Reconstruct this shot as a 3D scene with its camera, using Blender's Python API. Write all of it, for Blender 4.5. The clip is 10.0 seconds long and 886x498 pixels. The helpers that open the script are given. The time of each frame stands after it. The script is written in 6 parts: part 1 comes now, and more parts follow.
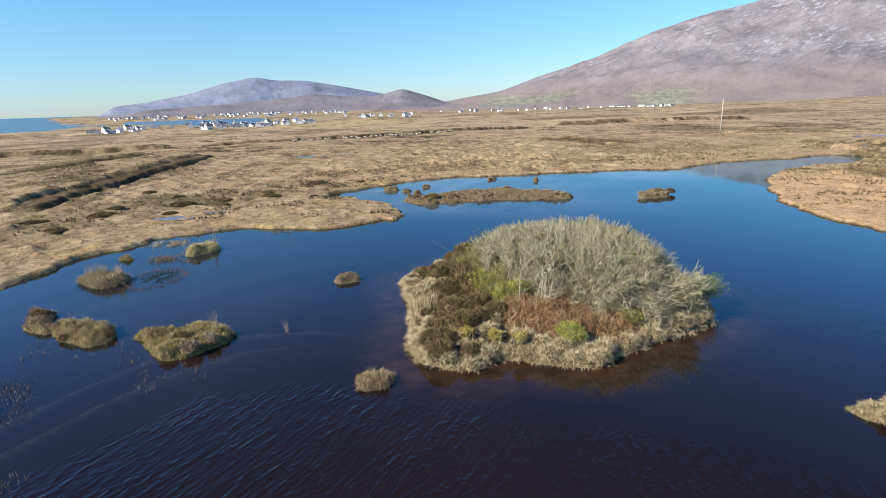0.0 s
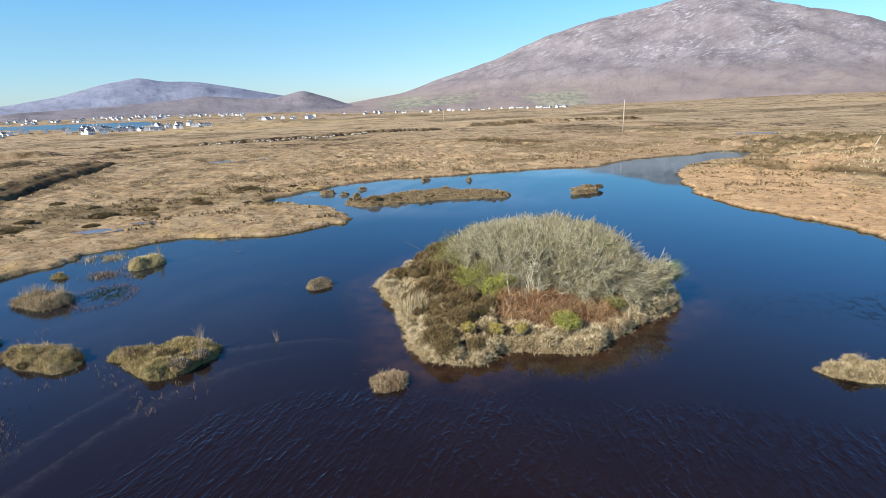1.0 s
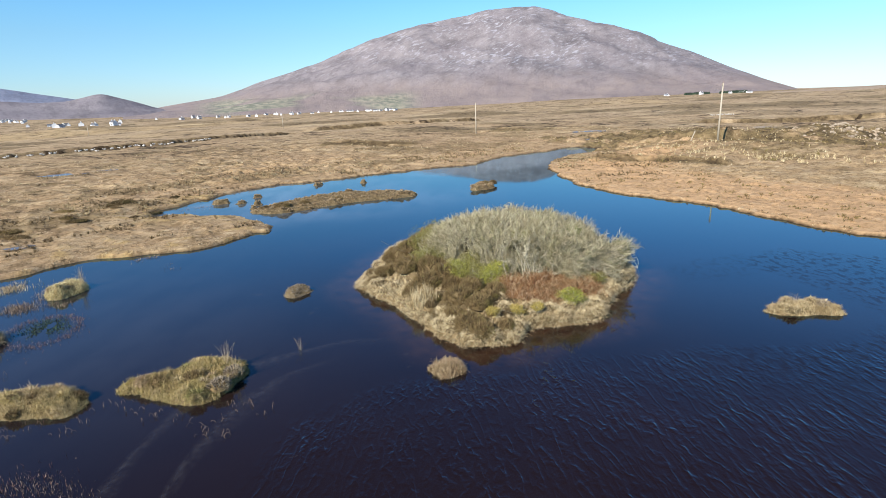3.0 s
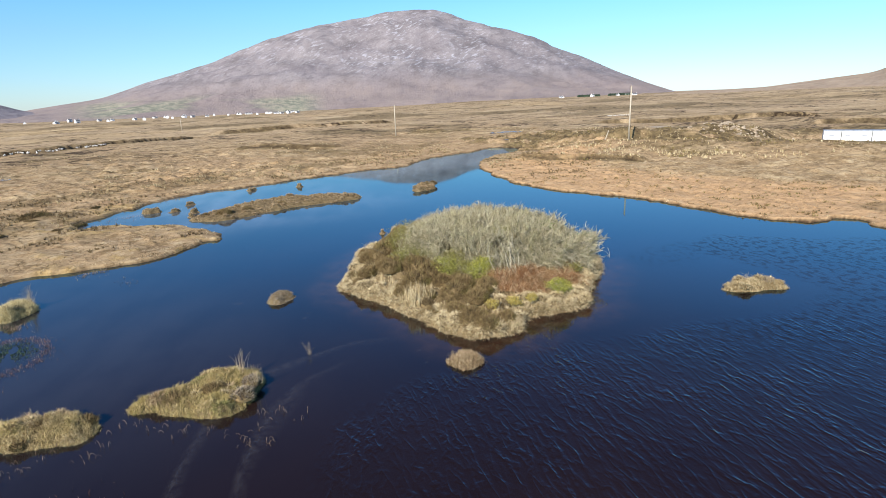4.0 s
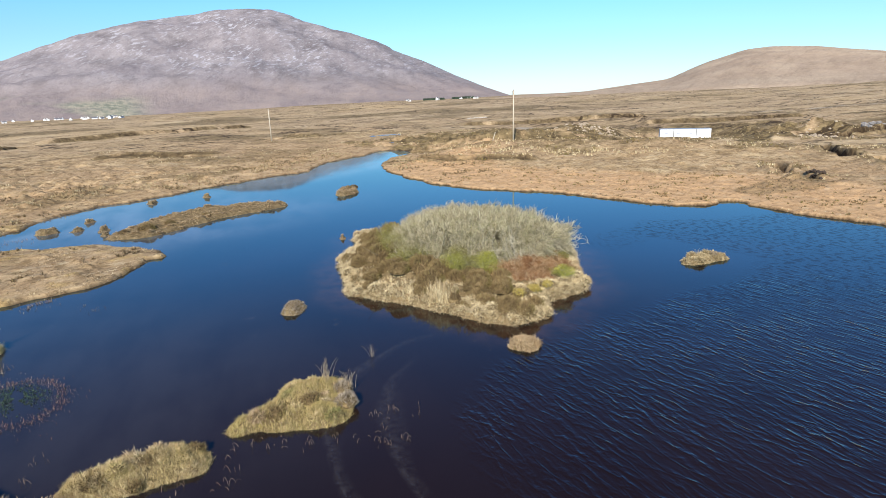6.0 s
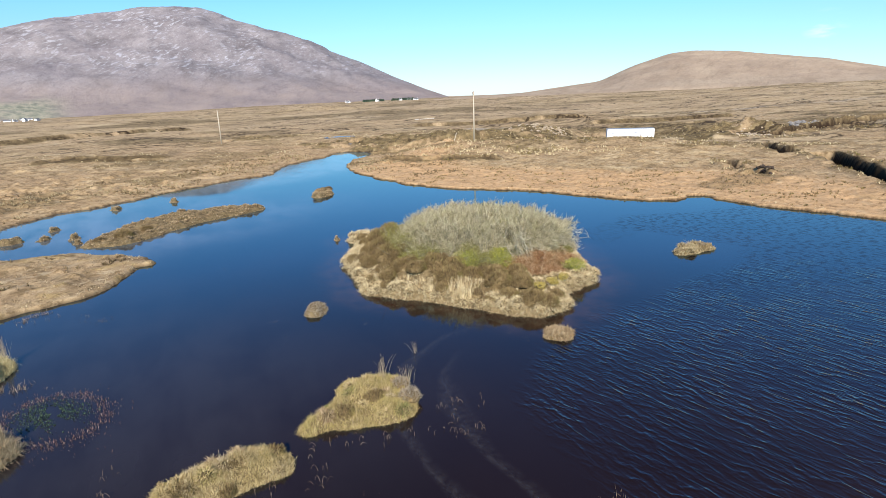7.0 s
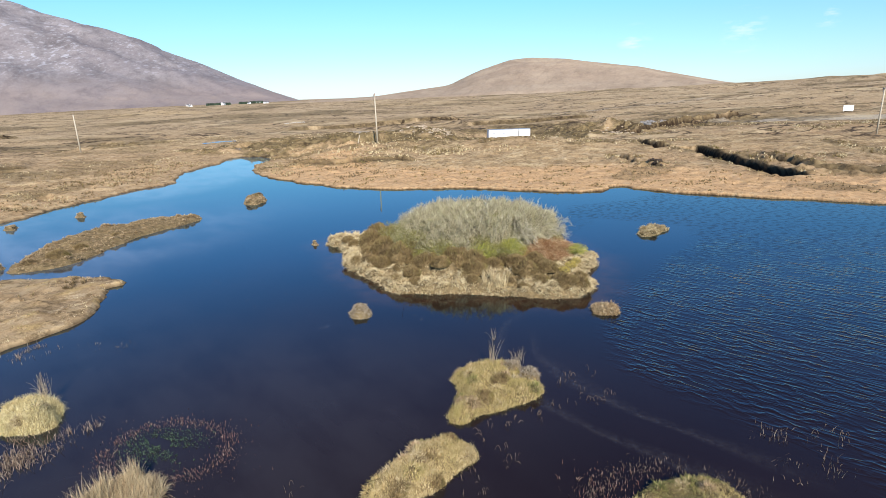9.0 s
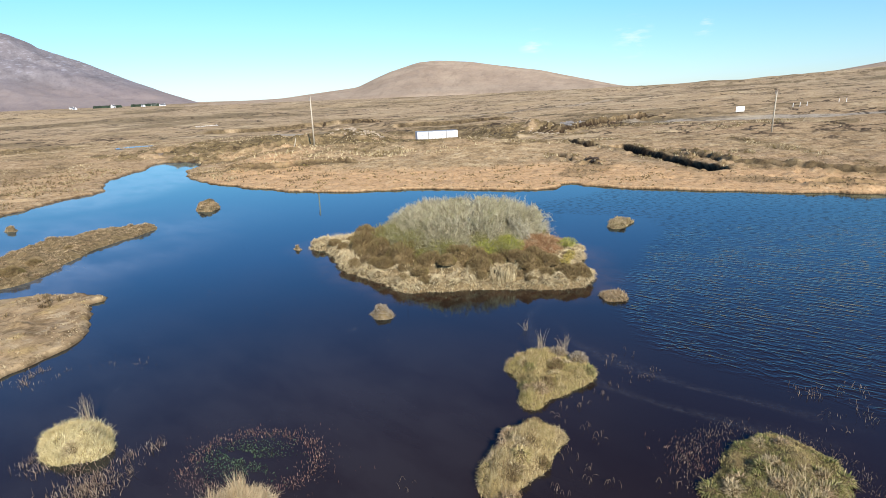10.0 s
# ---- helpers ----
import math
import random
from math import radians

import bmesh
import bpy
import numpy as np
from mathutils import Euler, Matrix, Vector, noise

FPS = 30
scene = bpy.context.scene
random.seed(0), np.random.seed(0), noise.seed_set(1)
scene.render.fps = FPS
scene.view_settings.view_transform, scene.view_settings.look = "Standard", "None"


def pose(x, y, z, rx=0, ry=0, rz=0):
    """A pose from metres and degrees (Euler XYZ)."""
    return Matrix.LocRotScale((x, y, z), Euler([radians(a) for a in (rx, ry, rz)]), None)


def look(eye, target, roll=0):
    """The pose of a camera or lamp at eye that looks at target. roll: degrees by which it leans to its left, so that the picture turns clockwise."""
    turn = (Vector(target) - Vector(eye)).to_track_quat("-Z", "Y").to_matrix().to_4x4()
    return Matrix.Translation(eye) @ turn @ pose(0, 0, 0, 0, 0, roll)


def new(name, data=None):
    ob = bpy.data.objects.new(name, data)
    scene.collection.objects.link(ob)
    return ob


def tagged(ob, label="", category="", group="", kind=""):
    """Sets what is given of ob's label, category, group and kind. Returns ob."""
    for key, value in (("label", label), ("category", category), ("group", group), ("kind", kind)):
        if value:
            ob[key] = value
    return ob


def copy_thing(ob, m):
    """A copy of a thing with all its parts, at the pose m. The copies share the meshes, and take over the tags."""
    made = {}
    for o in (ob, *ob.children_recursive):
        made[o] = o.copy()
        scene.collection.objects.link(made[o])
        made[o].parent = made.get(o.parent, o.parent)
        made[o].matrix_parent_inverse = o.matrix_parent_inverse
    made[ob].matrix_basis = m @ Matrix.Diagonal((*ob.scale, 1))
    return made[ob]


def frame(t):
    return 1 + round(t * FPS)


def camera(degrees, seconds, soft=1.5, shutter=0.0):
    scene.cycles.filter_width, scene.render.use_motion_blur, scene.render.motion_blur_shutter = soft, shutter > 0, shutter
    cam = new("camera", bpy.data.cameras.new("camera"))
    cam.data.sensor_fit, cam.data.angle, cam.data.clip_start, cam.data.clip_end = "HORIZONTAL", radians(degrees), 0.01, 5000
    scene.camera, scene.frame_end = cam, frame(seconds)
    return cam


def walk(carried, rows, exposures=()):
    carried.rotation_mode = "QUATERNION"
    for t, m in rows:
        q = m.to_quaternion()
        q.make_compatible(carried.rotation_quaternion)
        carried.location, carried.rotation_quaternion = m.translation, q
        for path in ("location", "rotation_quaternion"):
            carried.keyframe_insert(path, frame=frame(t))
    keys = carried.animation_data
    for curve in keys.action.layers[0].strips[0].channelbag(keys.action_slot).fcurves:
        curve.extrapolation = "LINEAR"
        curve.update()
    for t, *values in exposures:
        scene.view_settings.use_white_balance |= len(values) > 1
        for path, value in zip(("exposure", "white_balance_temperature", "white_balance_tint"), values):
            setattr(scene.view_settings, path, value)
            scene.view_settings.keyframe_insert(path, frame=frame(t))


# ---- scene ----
cam = camera(78.0, 10.0, 0.8)
METRES, EYE, TILT, LEAN, TURN = 39.47, 9.0, 0.0, 0.0, 0.0
ROWS = [
    (0.0, 0.0, 0.0, 0.0, -0.44, -14.99, 1.63),
    (0.5, -0.0413, -0.0023, 0.0012, -5.4, -15.05, 1.67),
    (1.0, -0.0845, -0.0027, 0.0027, -10.27, -15.1, 1.76),
    (1.5, -0.1289, -0.0006, 0.0041, -15.08, -15.16, 1.83),
    (2.0, -0.1741, 0.0047, 0.0048, -19.27, -15.2, 1.86),
    (2.5, -0.2193, 0.013, 0.0052, -23.07, -15.25, 1.88),
    (4.0, -0.3544, 0.0606, 0.0099, -37.46, -15.44, 1.9),
    (4.5, -0.3963, 0.0827, 0.0123, -41.55, -15.51, 1.91),
    (5.0, -0.4367, 0.1088, 0.0147, -45.74, -15.58, 1.9),
    (5.5, -0.4766, 0.1407, 0.0168, -49.66, -15.61, 1.87),
    (7.0, -0.5785, 0.2466, 0.0201, -59.23, -15.69, 1.82),
    (7.5, -0.6074, 0.286, 0.0202, -62.7, -15.73, 1.8),
    (8.0, -0.6352, 0.3311, 0.0198, -66.3, -15.75, 1.79),
    (8.5, -0.6627, 0.3814, 0.0206, -69.93, -15.79, 1.76),
    (9.0, -0.6868, 0.4337, 0.0219, -74.16, -15.81, 1.7),
    (9.5, -0.7079, 0.4912, 0.023, -78.8, -15.82, 1.66),
    (10.0, -0.7254, 0.5527, 0.024, -83.37, -15.85, 1.61),
]
walk(cam, [(t, pose(0, 0, EYE, TILT, LEAN, TURN) @ pose(METRES * x, METRES * y, METRES * z, 90 + pitch, roll, yaw)) for t, x, y, z, yaw, pitch, roll in ROWS])

# ---- material helpers ----


def material(name, rough=0.9, spec=0.2):
    m = bpy.data.materials.new(name)
    m.use_nodes = True
    b = m.node_tree.nodes["Principled BSDF"]
    b.inputs["Roughness"].default_value = rough
    b.inputs["Specular IOR Level"].default_value = spec
    return m, m.node_tree.nodes, m.node_tree.links, b


def ramp(nodes, links, source, stops):
    r = nodes.new("ShaderNodeValToRGB")
    e = r.color_ramp.elements
    while len(e) < len(stops):
        e.new(0.5)
    for i, (p, c) in enumerate(stops):
        e[i].position, e[i].color = p, (*c, 1)
    links.new(source, r.inputs[0])
    return r.outputs[0]


def noise_tex(nodes, links, scale, detail=4, rough=0.55, vector=None, stretch=None):
    n = nodes.new("ShaderNodeTexNoise")
    n.inputs["Scale"].default_value, n.inputs["Detail"].default_value, n.inputs["Roughness"].default_value = scale, detail, rough
    if vector is None:
        vector = nodes.new("ShaderNodeTexCoord").outputs["Object"]
    if stretch:
        for key, val in (("Rotation", (0, 0, radians(stretch[1]))), ("Scale", stretch[0])):
            mp = nodes.new("ShaderNodeMapping")
            mp.inputs[key].default_value = val
            links.new(vector, mp.inputs[0])
            vector = mp.outputs[0]
    links.new(vector, n.inputs["Vector"])
    return n.outputs["Fac"]


def mixed(nodes, links, fac, a, b, mode='MIX'):
    m = nodes.new("ShaderNodeMix")
    m.data_type, m.blend_type = 'RGBA', mode
    for s, v in ((m.inputs["Factor"], fac), (m.inputs[6], a), (m.inputs[7], b)):
        if isinstance(v, (int, float)):
            s.default_value = v
        elif isinstance(v, tuple):
            s.default_value = (*v, 1)
        else:
            links.new(v, s)
    return m.outputs[2]


def maths(nodes, links, op, a, b=0.0, clamp=False):
    m = nodes.new("ShaderNodeMath")
    m.operation, m.use_clamp = op, clamp
    for s, v in ((m.inputs[0], a), (m.inputs[1], b)):
        if isinstance(v, (int, float)):
            s.default_value = v
        else:
            links.new(v, s)
    return m.outputs[0]


def spread(nodes, links, source, lo, hi):
    m = nodes.new("ShaderNodeMapRange")
    m.inputs["From Min"].default_value, m.inputs["From Max"].default_value = lo, hi
    links.new(source, m.inputs["Value"])
    return m.outputs[0]


def attribute(nodes, name):
    a = nodes.new("ShaderNodeAttribute")
    a.attribute_name = name
    return a.outputs["Fac"]


def bumped(nodes, links, b, height, strength, distance):
    n = nodes.new("ShaderNodeBump")
    n.inputs["Strength"].default_value, n.inputs["Distance"].default_value = strength, distance
    links.new(height, n.inputs["Height"])
    links.new(n.outputs[0], b.inputs["Normal"])


def plain(name, colour, rough=0.8, spec=0.25, vary=0.12, scale=6.0, metal=0.0):
    m, n, l, b = material(name, rough, spec)
    f = noise_tex(n, l, scale, 5)
    lo, hi = tuple(c * (1 - vary) for c in colour), tuple(min(1, c * (1 + vary)) for c in colour)
    l.new(ramp(n, l, f, [(0.3, lo), (0.7, hi)]), b.inputs["Base Color"])
    b.inputs["Metallic"].default_value = metal
    return m


def plant(name, stops, rough=0.75, patch=0.0, tint=(0.1, 0.1, 0.04), sheen=0.12):
    """Blades, twigs or leaves: a colour for each, and a second tint in patches."""
    m, n, l, b = material(name, rough, sheen)
    col = ramp(n, l, n.new("ShaderNodeNewGeometry").outputs["Random Per Island"], stops)
    if patch:
        f = spread(n, l, noise_tex(n, l, 0.9, 3), 0.5, 0.68)
        col = mixed(n, l, maths(n, l, 'MULTIPLY', f, patch), col, tint)
        old = spread(n, l, noise_tex(n, l, 3.2, 4, 0.6), 0.50, 0.66)
        col = mixed(n, l, maths(n, l, 'MULTIPLY', old, 0.55), col, mixed(n, l, 0.62, col, (0.07, 0.045, 0.022)))
    l.new(col, b.inputs["Base Color"])
    return m


# ---- daylight: low sun in the west, clear sky ----
SUN_FROM = Vector((-0.89, -0.46, 0.0)).normalized()
SUN_HEIGHT = radians(33)
world = bpy.data.worlds.new("world")
scene.world = world
world.use_nodes = True
wn = world.node_tree.nodes
sky = wn.new("ShaderNodeTexSky")
sky.sky_type = 'NISHITA'
sky.sun_disc = False
sky.sun_elevation = SUN_HEIGHT
sky.sun_rotation = math.atan2(SUN_FROM.x, SUN_FROM.y)
sky.altitude = 0
sky.air_density, sky.dust_density, sky.ozone_density = 1.0, 0.1, 2.5
wn["Background"].inputs["Strength"].default_value = 0.095
tint = wn.new("ShaderNodeMix")
tint.data_type, tint.blend_type = 'RGBA', 'MULTIPLY'
tint.inputs["Factor"].default_value = 1.0
world.node_tree.links.new(sky.outputs[0], tint.inputs[6])
# two thin wisps of cloud low over the moor
wl = world.node_tree.links
where = wn.new("ShaderNodeTexCoord").outputs["Generated"]
apart = wn.new("ShaderNodeSeparateXYZ")
wl.new(where, apart.inputs[0])
low_sky = mixed(wn, wl, spread(wn, wl, apart.outputs[2], 0.0, 0.14), (0.60, 0.79, 1.14), (0.64, 0.95, 1.10))
mid_sky = mixed(wn, wl, spread(wn, wl, apart.outputs[2], 0.11, 0.27), low_sky, (0.52, 1.08, 1.50))
wl.new(mixed(wn, wl, spread(wn, wl, apart.outputs[2], 0.33, 0.66), mid_sky, (0.22, 0.56, 0.92)), tint.inputs[7])
wisp = noise_tex(wn, wl, 1.0, 5, 0.6, vector=where, stretch=((16, 16, 75), 0))
total_cloud = None
for az, el, size in ((101.5, 4.6, 0.036), (92.5, 4.2, 0.03), (107.5, 5.2, 0.02)):
    d = wn.new("ShaderNodeVectorMath")
    d.operation = 'DISTANCE'
    wl.new(where, d.inputs[0])
    d.inputs[1].default_value = (math.sin(radians(az)) * math.cos(radians(el)), math.cos(radians(az)) * math.cos(radians(el)), math.sin(radians(el)))
    k = spread(wn, wl, d.outputs["Value"], size, size * 0.2)
    total_cloud = k if total_cloud is None else maths(wn, wl, 'MAXIMUM', total_cloud, k)
cloud = maths(wn, wl, 'MULTIPLY', spread(wn, wl, wisp, 0.50, 0.66), total_cloud)
cloudy = mixed(wn, wl, maths(wn, wl, 'MULTIPLY', cloud, 0.4), tint.outputs[2], (8.5, 8.2, 8.6))
wl.new(cloudy, wn["Background"].inputs["Color"])
sun_data = bpy.data.lights.new("sun", 'SUN')
sun_data.energy, sun_data.angle, sun_data.color = 5.0, radians(0.5), (1.0, 0.95, 0.88)
sun = new("sun", sun_data)
sun.matrix_world = look(Vector((0, 0, 200)) + SUN_FROM * math.cos(SUN_HEIGHT) * 100 + Vector((0, 0, math.sin(SUN_HEIGHT) * 100)), (0, 0, 200))
scene.view_settings.exposure = 0.6

# ---- materials ----
MAT = {}
m, n, l, b = material("bog_water", 0.9, 0.0)
murk = noise_tex(n, l, 0.13, 3)
# milky water; pale reflected sky is put into this colour as well
silt_sheen = maths(n, l, 'MULTIPLY', attribute(n, "silt_sheen"), spread(n, l, noise_tex(n, l, 0.5, 4, 0.6, stretch=((1.0, 0.45, 1.0), 35)), 0.2, 0.6))
murky = ramp(n, l, murk, [(0.35, (0.0115, 0.0058, 0.0046)), (0.65, (0.0155, 0.008, 0.0062))])
# brown round the island: peaty shallows plus its reflection, put into the base colour
island_brown = maths(n, l, 'MULTIPLY', attribute(n, "island_brown"), spread(n, l, noise_tex(n, l, 1.1, 4, 0.6), 0.25, 0.75))
murky = mixed(n, l, island_brown, murky, (0.055, 0.027, 0.014))
l.new(mixed(n, l, silt_sheen, murky, (0.125, 0.12, 0.125)), b.inputs["Base Color"])
wind = attribute(n, "wind")
def swell(length, turn, distort, amount):
    """Short wave crests lying across the wind, that many metres apart."""
    mp = n.new("ShaderNodeMapping")
    mp.inputs["Rotation"].default_value = (0, 0, radians(turn))
    l.new(n.new("ShaderNodeTexCoord").outputs["Object"], mp.inputs[0])
    wv = n.new("ShaderNodeTexWave")
    wv.bands_direction, wv.wave_profile = 'X', 'SIN'
    for key, val in (("Scale", 0.314 / length), ("Distortion", distort), ("Detail", 2.5), ("Detail Scale", 2.2), ("Detail Roughness", 0.55)):
        wv.inputs[key].default_value = val
    l.new(mp.outputs[0], wv.inputs["Vector"])
    return maths(n, l, 'MULTIPLY', wv.outputs["Fac"], amount)


broad = maths(n, l, 'POWER', swell(0.47, 22, 7.0, 1.0), 2.5)
small = maths(n, l, 'MULTIPLY', maths(n, l, 'POWER', swell(0.21, 31, 3.5, 1.0), 2.0), 0.38)
w1 = maths(n, l, 'MULTIPLY', maths(n, l, 'ADD', broad, small), spread(n, l, noise_tex(n, l, 0.55, 3, 0.55), 0.28, 0.72))
crest = noise_tex(n, l, 2.6, 2, 0.35, stretch=((1.0, 0.26, 1.0), 22))
crest = spread(n, l, maths(n, l, 'ABSOLUTE', maths(n, l, 'SUBTRACT', crest, 0.5)), 0.09, 0.0)
w2 = maths(n, l, 'MULTIPLY', maths(n, l, 'POWER', crest, 1.6), 0.5)
w3 = noise_tex(n, l, 3.4, 2, 0.45, stretch=((1.0, 0.6, 1.0), 26))
choppy = maths(n, l, 'MULTIPLY', attribute(n, "speckle"), 0.3)
h = maths(n, l, 'MULTIPLY', maths(n, l, 'ADD', w1, w2), maths(n, l, 'SUBTRACT', 1.0, maths(n, l, 'MULTIPLY', attribute(n, "speckle"), 0.72)))
h = maths(n, l, 'ADD', h, maths(n, l, 'MULTIPLY', w3, choppy))
gust = spread(n, l, noise_tex(n, l, 0.35, 3), 0.3, 0.7)
h = maths(n, l, 'MULTIPLY', h, maths(n, l, 'ADD', maths(n, l, 'MULTIPLY', wind, maths(n, l, 'ADD', maths(n, l, 'MULTIPLY', gust, 0.5), 0.6)), 0.004))
gloss = n.new("ShaderNodeBsdfGlossy")
# blue put into the gloss colour to deepen the mirrored sky
gloss.inputs["Color"].default_value = (0.64, 0.90, 1.0, 1)
gloss.inputs["Roughness"].default_value = 0.03
bump = n.new("ShaderNodeBump")
bump.inputs["Strength"].default_value, bump.inputs["Distance"].default_value = 1.0, 0.0165
l.new(h, bump.inputs["Height"])
l.new(bump.outputs[0], gloss.inputs["Normal"])
fres = n.new("ShaderNodeFresnel")
fres.inputs["IOR"].default_value = 1.40
l.new(bump.outputs[0], fres.inputs["Normal"])
coat = n.new("ShaderNodeMixShader")
# dark ripple facets drawn as noise flecks that weaken the reflection
fleck = spread(n, l, noise_tex(n, l, 3.4, 3, 0.5, stretch=((1.0, 0.6, 1.0), 26)), 0.50, 0.60)
reflect_dim = maths(n, l, 'SUBTRACT', 1.0, maths(n, l, 'MULTIPLY', attribute(n, "chop"), maths(n, l, 'ADD', maths(n, l, 'MULTIPLY', fleck, 0.34), 0.03)))
l.new(maths(n, l, 'MULTIPLY', fres.outputs[0], reflect_dim), coat.inputs[0])
l.new(b.outputs[0], coat.inputs[1])
l.new(gloss.outputs[0], coat.inputs[2])
l.new(coat.outputs[0], n["Material Output"].inputs["Surface"])
MAT["water"] = m

m, n, l, b = material("bog_ground", 0.95, 0.06)
big = noise_tex(n, l, 0.03, 6, 0.65)
mid = noise_tex(n, l, 0.25, 7, 0.7)
fine = noise_tex(n, l, 2.2, 7, 0.72)
hag = noise_tex(n, l, 0.045, 5, 0.6, stretch=((1.0, 1.6, 1.0), 25))
col = ramp(n, l, mid, [(0.30, (0.215, 0.148, 0.084)), (0.47, (0.375, 0.265, 0.15)), (0.64, (0.53, 0.40, 0.24))])
col = mixed(n, l, spread(n, l, big, 0.42, 0.60), col, mixed(n, l, mid, (0.255, 0.17, 0.10), (0.52, 0.365, 0.215)))
col = mixed(n, l, attribute(n, "rust"), col, mixed(n, l, mid, (0.46, 0.285, 0.15), (0.62, 0.405, 0.225)))
col = mixed(n, l, attribute(n, "green"), col, mixed(n, l, fine, (0.38, 0.25, 0.10), (0.64, 0.455, 0.205)))
even = maths(n, l, 'SUBTRACT', 1.0, maths(n, l, 'MULTIPLY', attribute(n, "rust"), 0.75))
dots = noise_tex(n, l, 0.85, 4, 0.62)
col = mixed(n, l, maths(n, l, 'MULTIPLY', spread(n, l, dots, 0.545, 0.62), maths(n, l, 'MULTIPLY', even, 0.7)), col, mixed(n, l, fine, (0.13, 0.085, 0.045), (0.26, 0.175, 0.09)))
col = mixed(n, l, maths(n, l, 'MULTIPLY', spread(n, l, dots, 0.42, 0.34), 0.25), col, (0.56, 0.455, 0.31))
col = mixed(n, l, attribute(n, "track"), col, mixed(n, l, fine, (0.30, 0.27, 0.23), (0.48, 0.43, 0.36)))
col = mixed(n, l, spread(n, l, fine, 0.50, 0.68), col, mixed(n, l, 0.6, col, (0.10, 0.062, 0.03)))
col = mixed(n, l, spread(n, l, fine, 0.46, 0.30), col, mixed(n, l, 0.2, col, (0.62, 0.50, 0.31)))
# blends partly towards a paler tan with distance
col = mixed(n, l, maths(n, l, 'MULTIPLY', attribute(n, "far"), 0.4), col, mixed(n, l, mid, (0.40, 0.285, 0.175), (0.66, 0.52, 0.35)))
band = noise_tex(n, l, 0.016, 7, 0.68, stretch=((1.0, 1.5, 1.0), 30))
shelf = maths(n, l, 'MULTIPLY', spread(n, l, band, 0.53, 0.60), maths(n, l, 'MULTIPLY', attribute(n, "moor"), 0.36))
col = mixed(n, l, shelf, col, mixed(n, l, mid, (0.15, 0.105, 0.06), (0.30, 0.215, 0.125)))
bleach = maths(n, l, 'MULTIPLY', spread(n, l, band, 0.44, 0.38), maths(n, l, 'MULTIPLY', attribute(n, "moor"), 0.5))
col = mixed(n, l, bleach, col, mixed(n, l, mid, (0.50, 0.38, 0.23), (0.70, 0.57, 0.38)))
grit = noise_tex(n, l, 0.55, 6, 0.75)
col = mixed(n, l, maths(n, l, 'MULTIPLY', spread(n, l, grit, 0.55, 0.63), maths(n, l, 'MULTIPLY', even, 0.6)), col, mixed(n, l, 0.75, col, (0.09, 0.06, 0.03)))
col = mixed(n, l, maths(n, l, 'MULTIPLY', spread(n, l, grit, 0.42, 0.35), maths(n, l, 'MULTIPLY', even, 0.45)), col, (0.62, 0.50, 0.33))
col = mixed(n, l, attribute(n, "heath"), col, mixed(n, l, spread(n, l, grit, 0.36, 0.64), (0.27, 0.20, 0.105), (0.06, 0.042, 0.024)))
rim = maths(n, l, 'ABSOLUTE', maths(n, l, 'SUBTRACT', hag, 0.5))
bank_line = maths(n, l, 'MULTIPLY', spread(n, l, rim, 0.026, 0.008), attribute(n, "moor"))
bank_line = maths(n, l, 'MULTIPLY', bank_line, spread(n, l, big, 0.40, 0.55))
col = mixed(n, l, maths(n, l, 'MULTIPLY', bank_line, 0.9), col, (0.04, 0.027, 0.018))
col = mixed(n, l, attribute(n, "peat"), col, mixed(n, l, fine, (0.012, 0.008, 0.006), (0.045, 0.028, 0.018)))
col = mixed(n, l, 1.0, col, (0.925, 0.905, 0.85), 'MULTIPLY')
l.new(col, b.inputs["Base Color"])
bumped(n, l, b, maths(n, l, 'ADD', maths(n, l, 'MULTIPLY', fine, 1.4), maths(n, l, 'SUBTRACT', maths(n, l, 'MULTIPLY', mid, 1.6), maths(n, l, 'MULTIPLY', dots, 0.8))), 0.8, 0.13)
MAT["ground"] = m


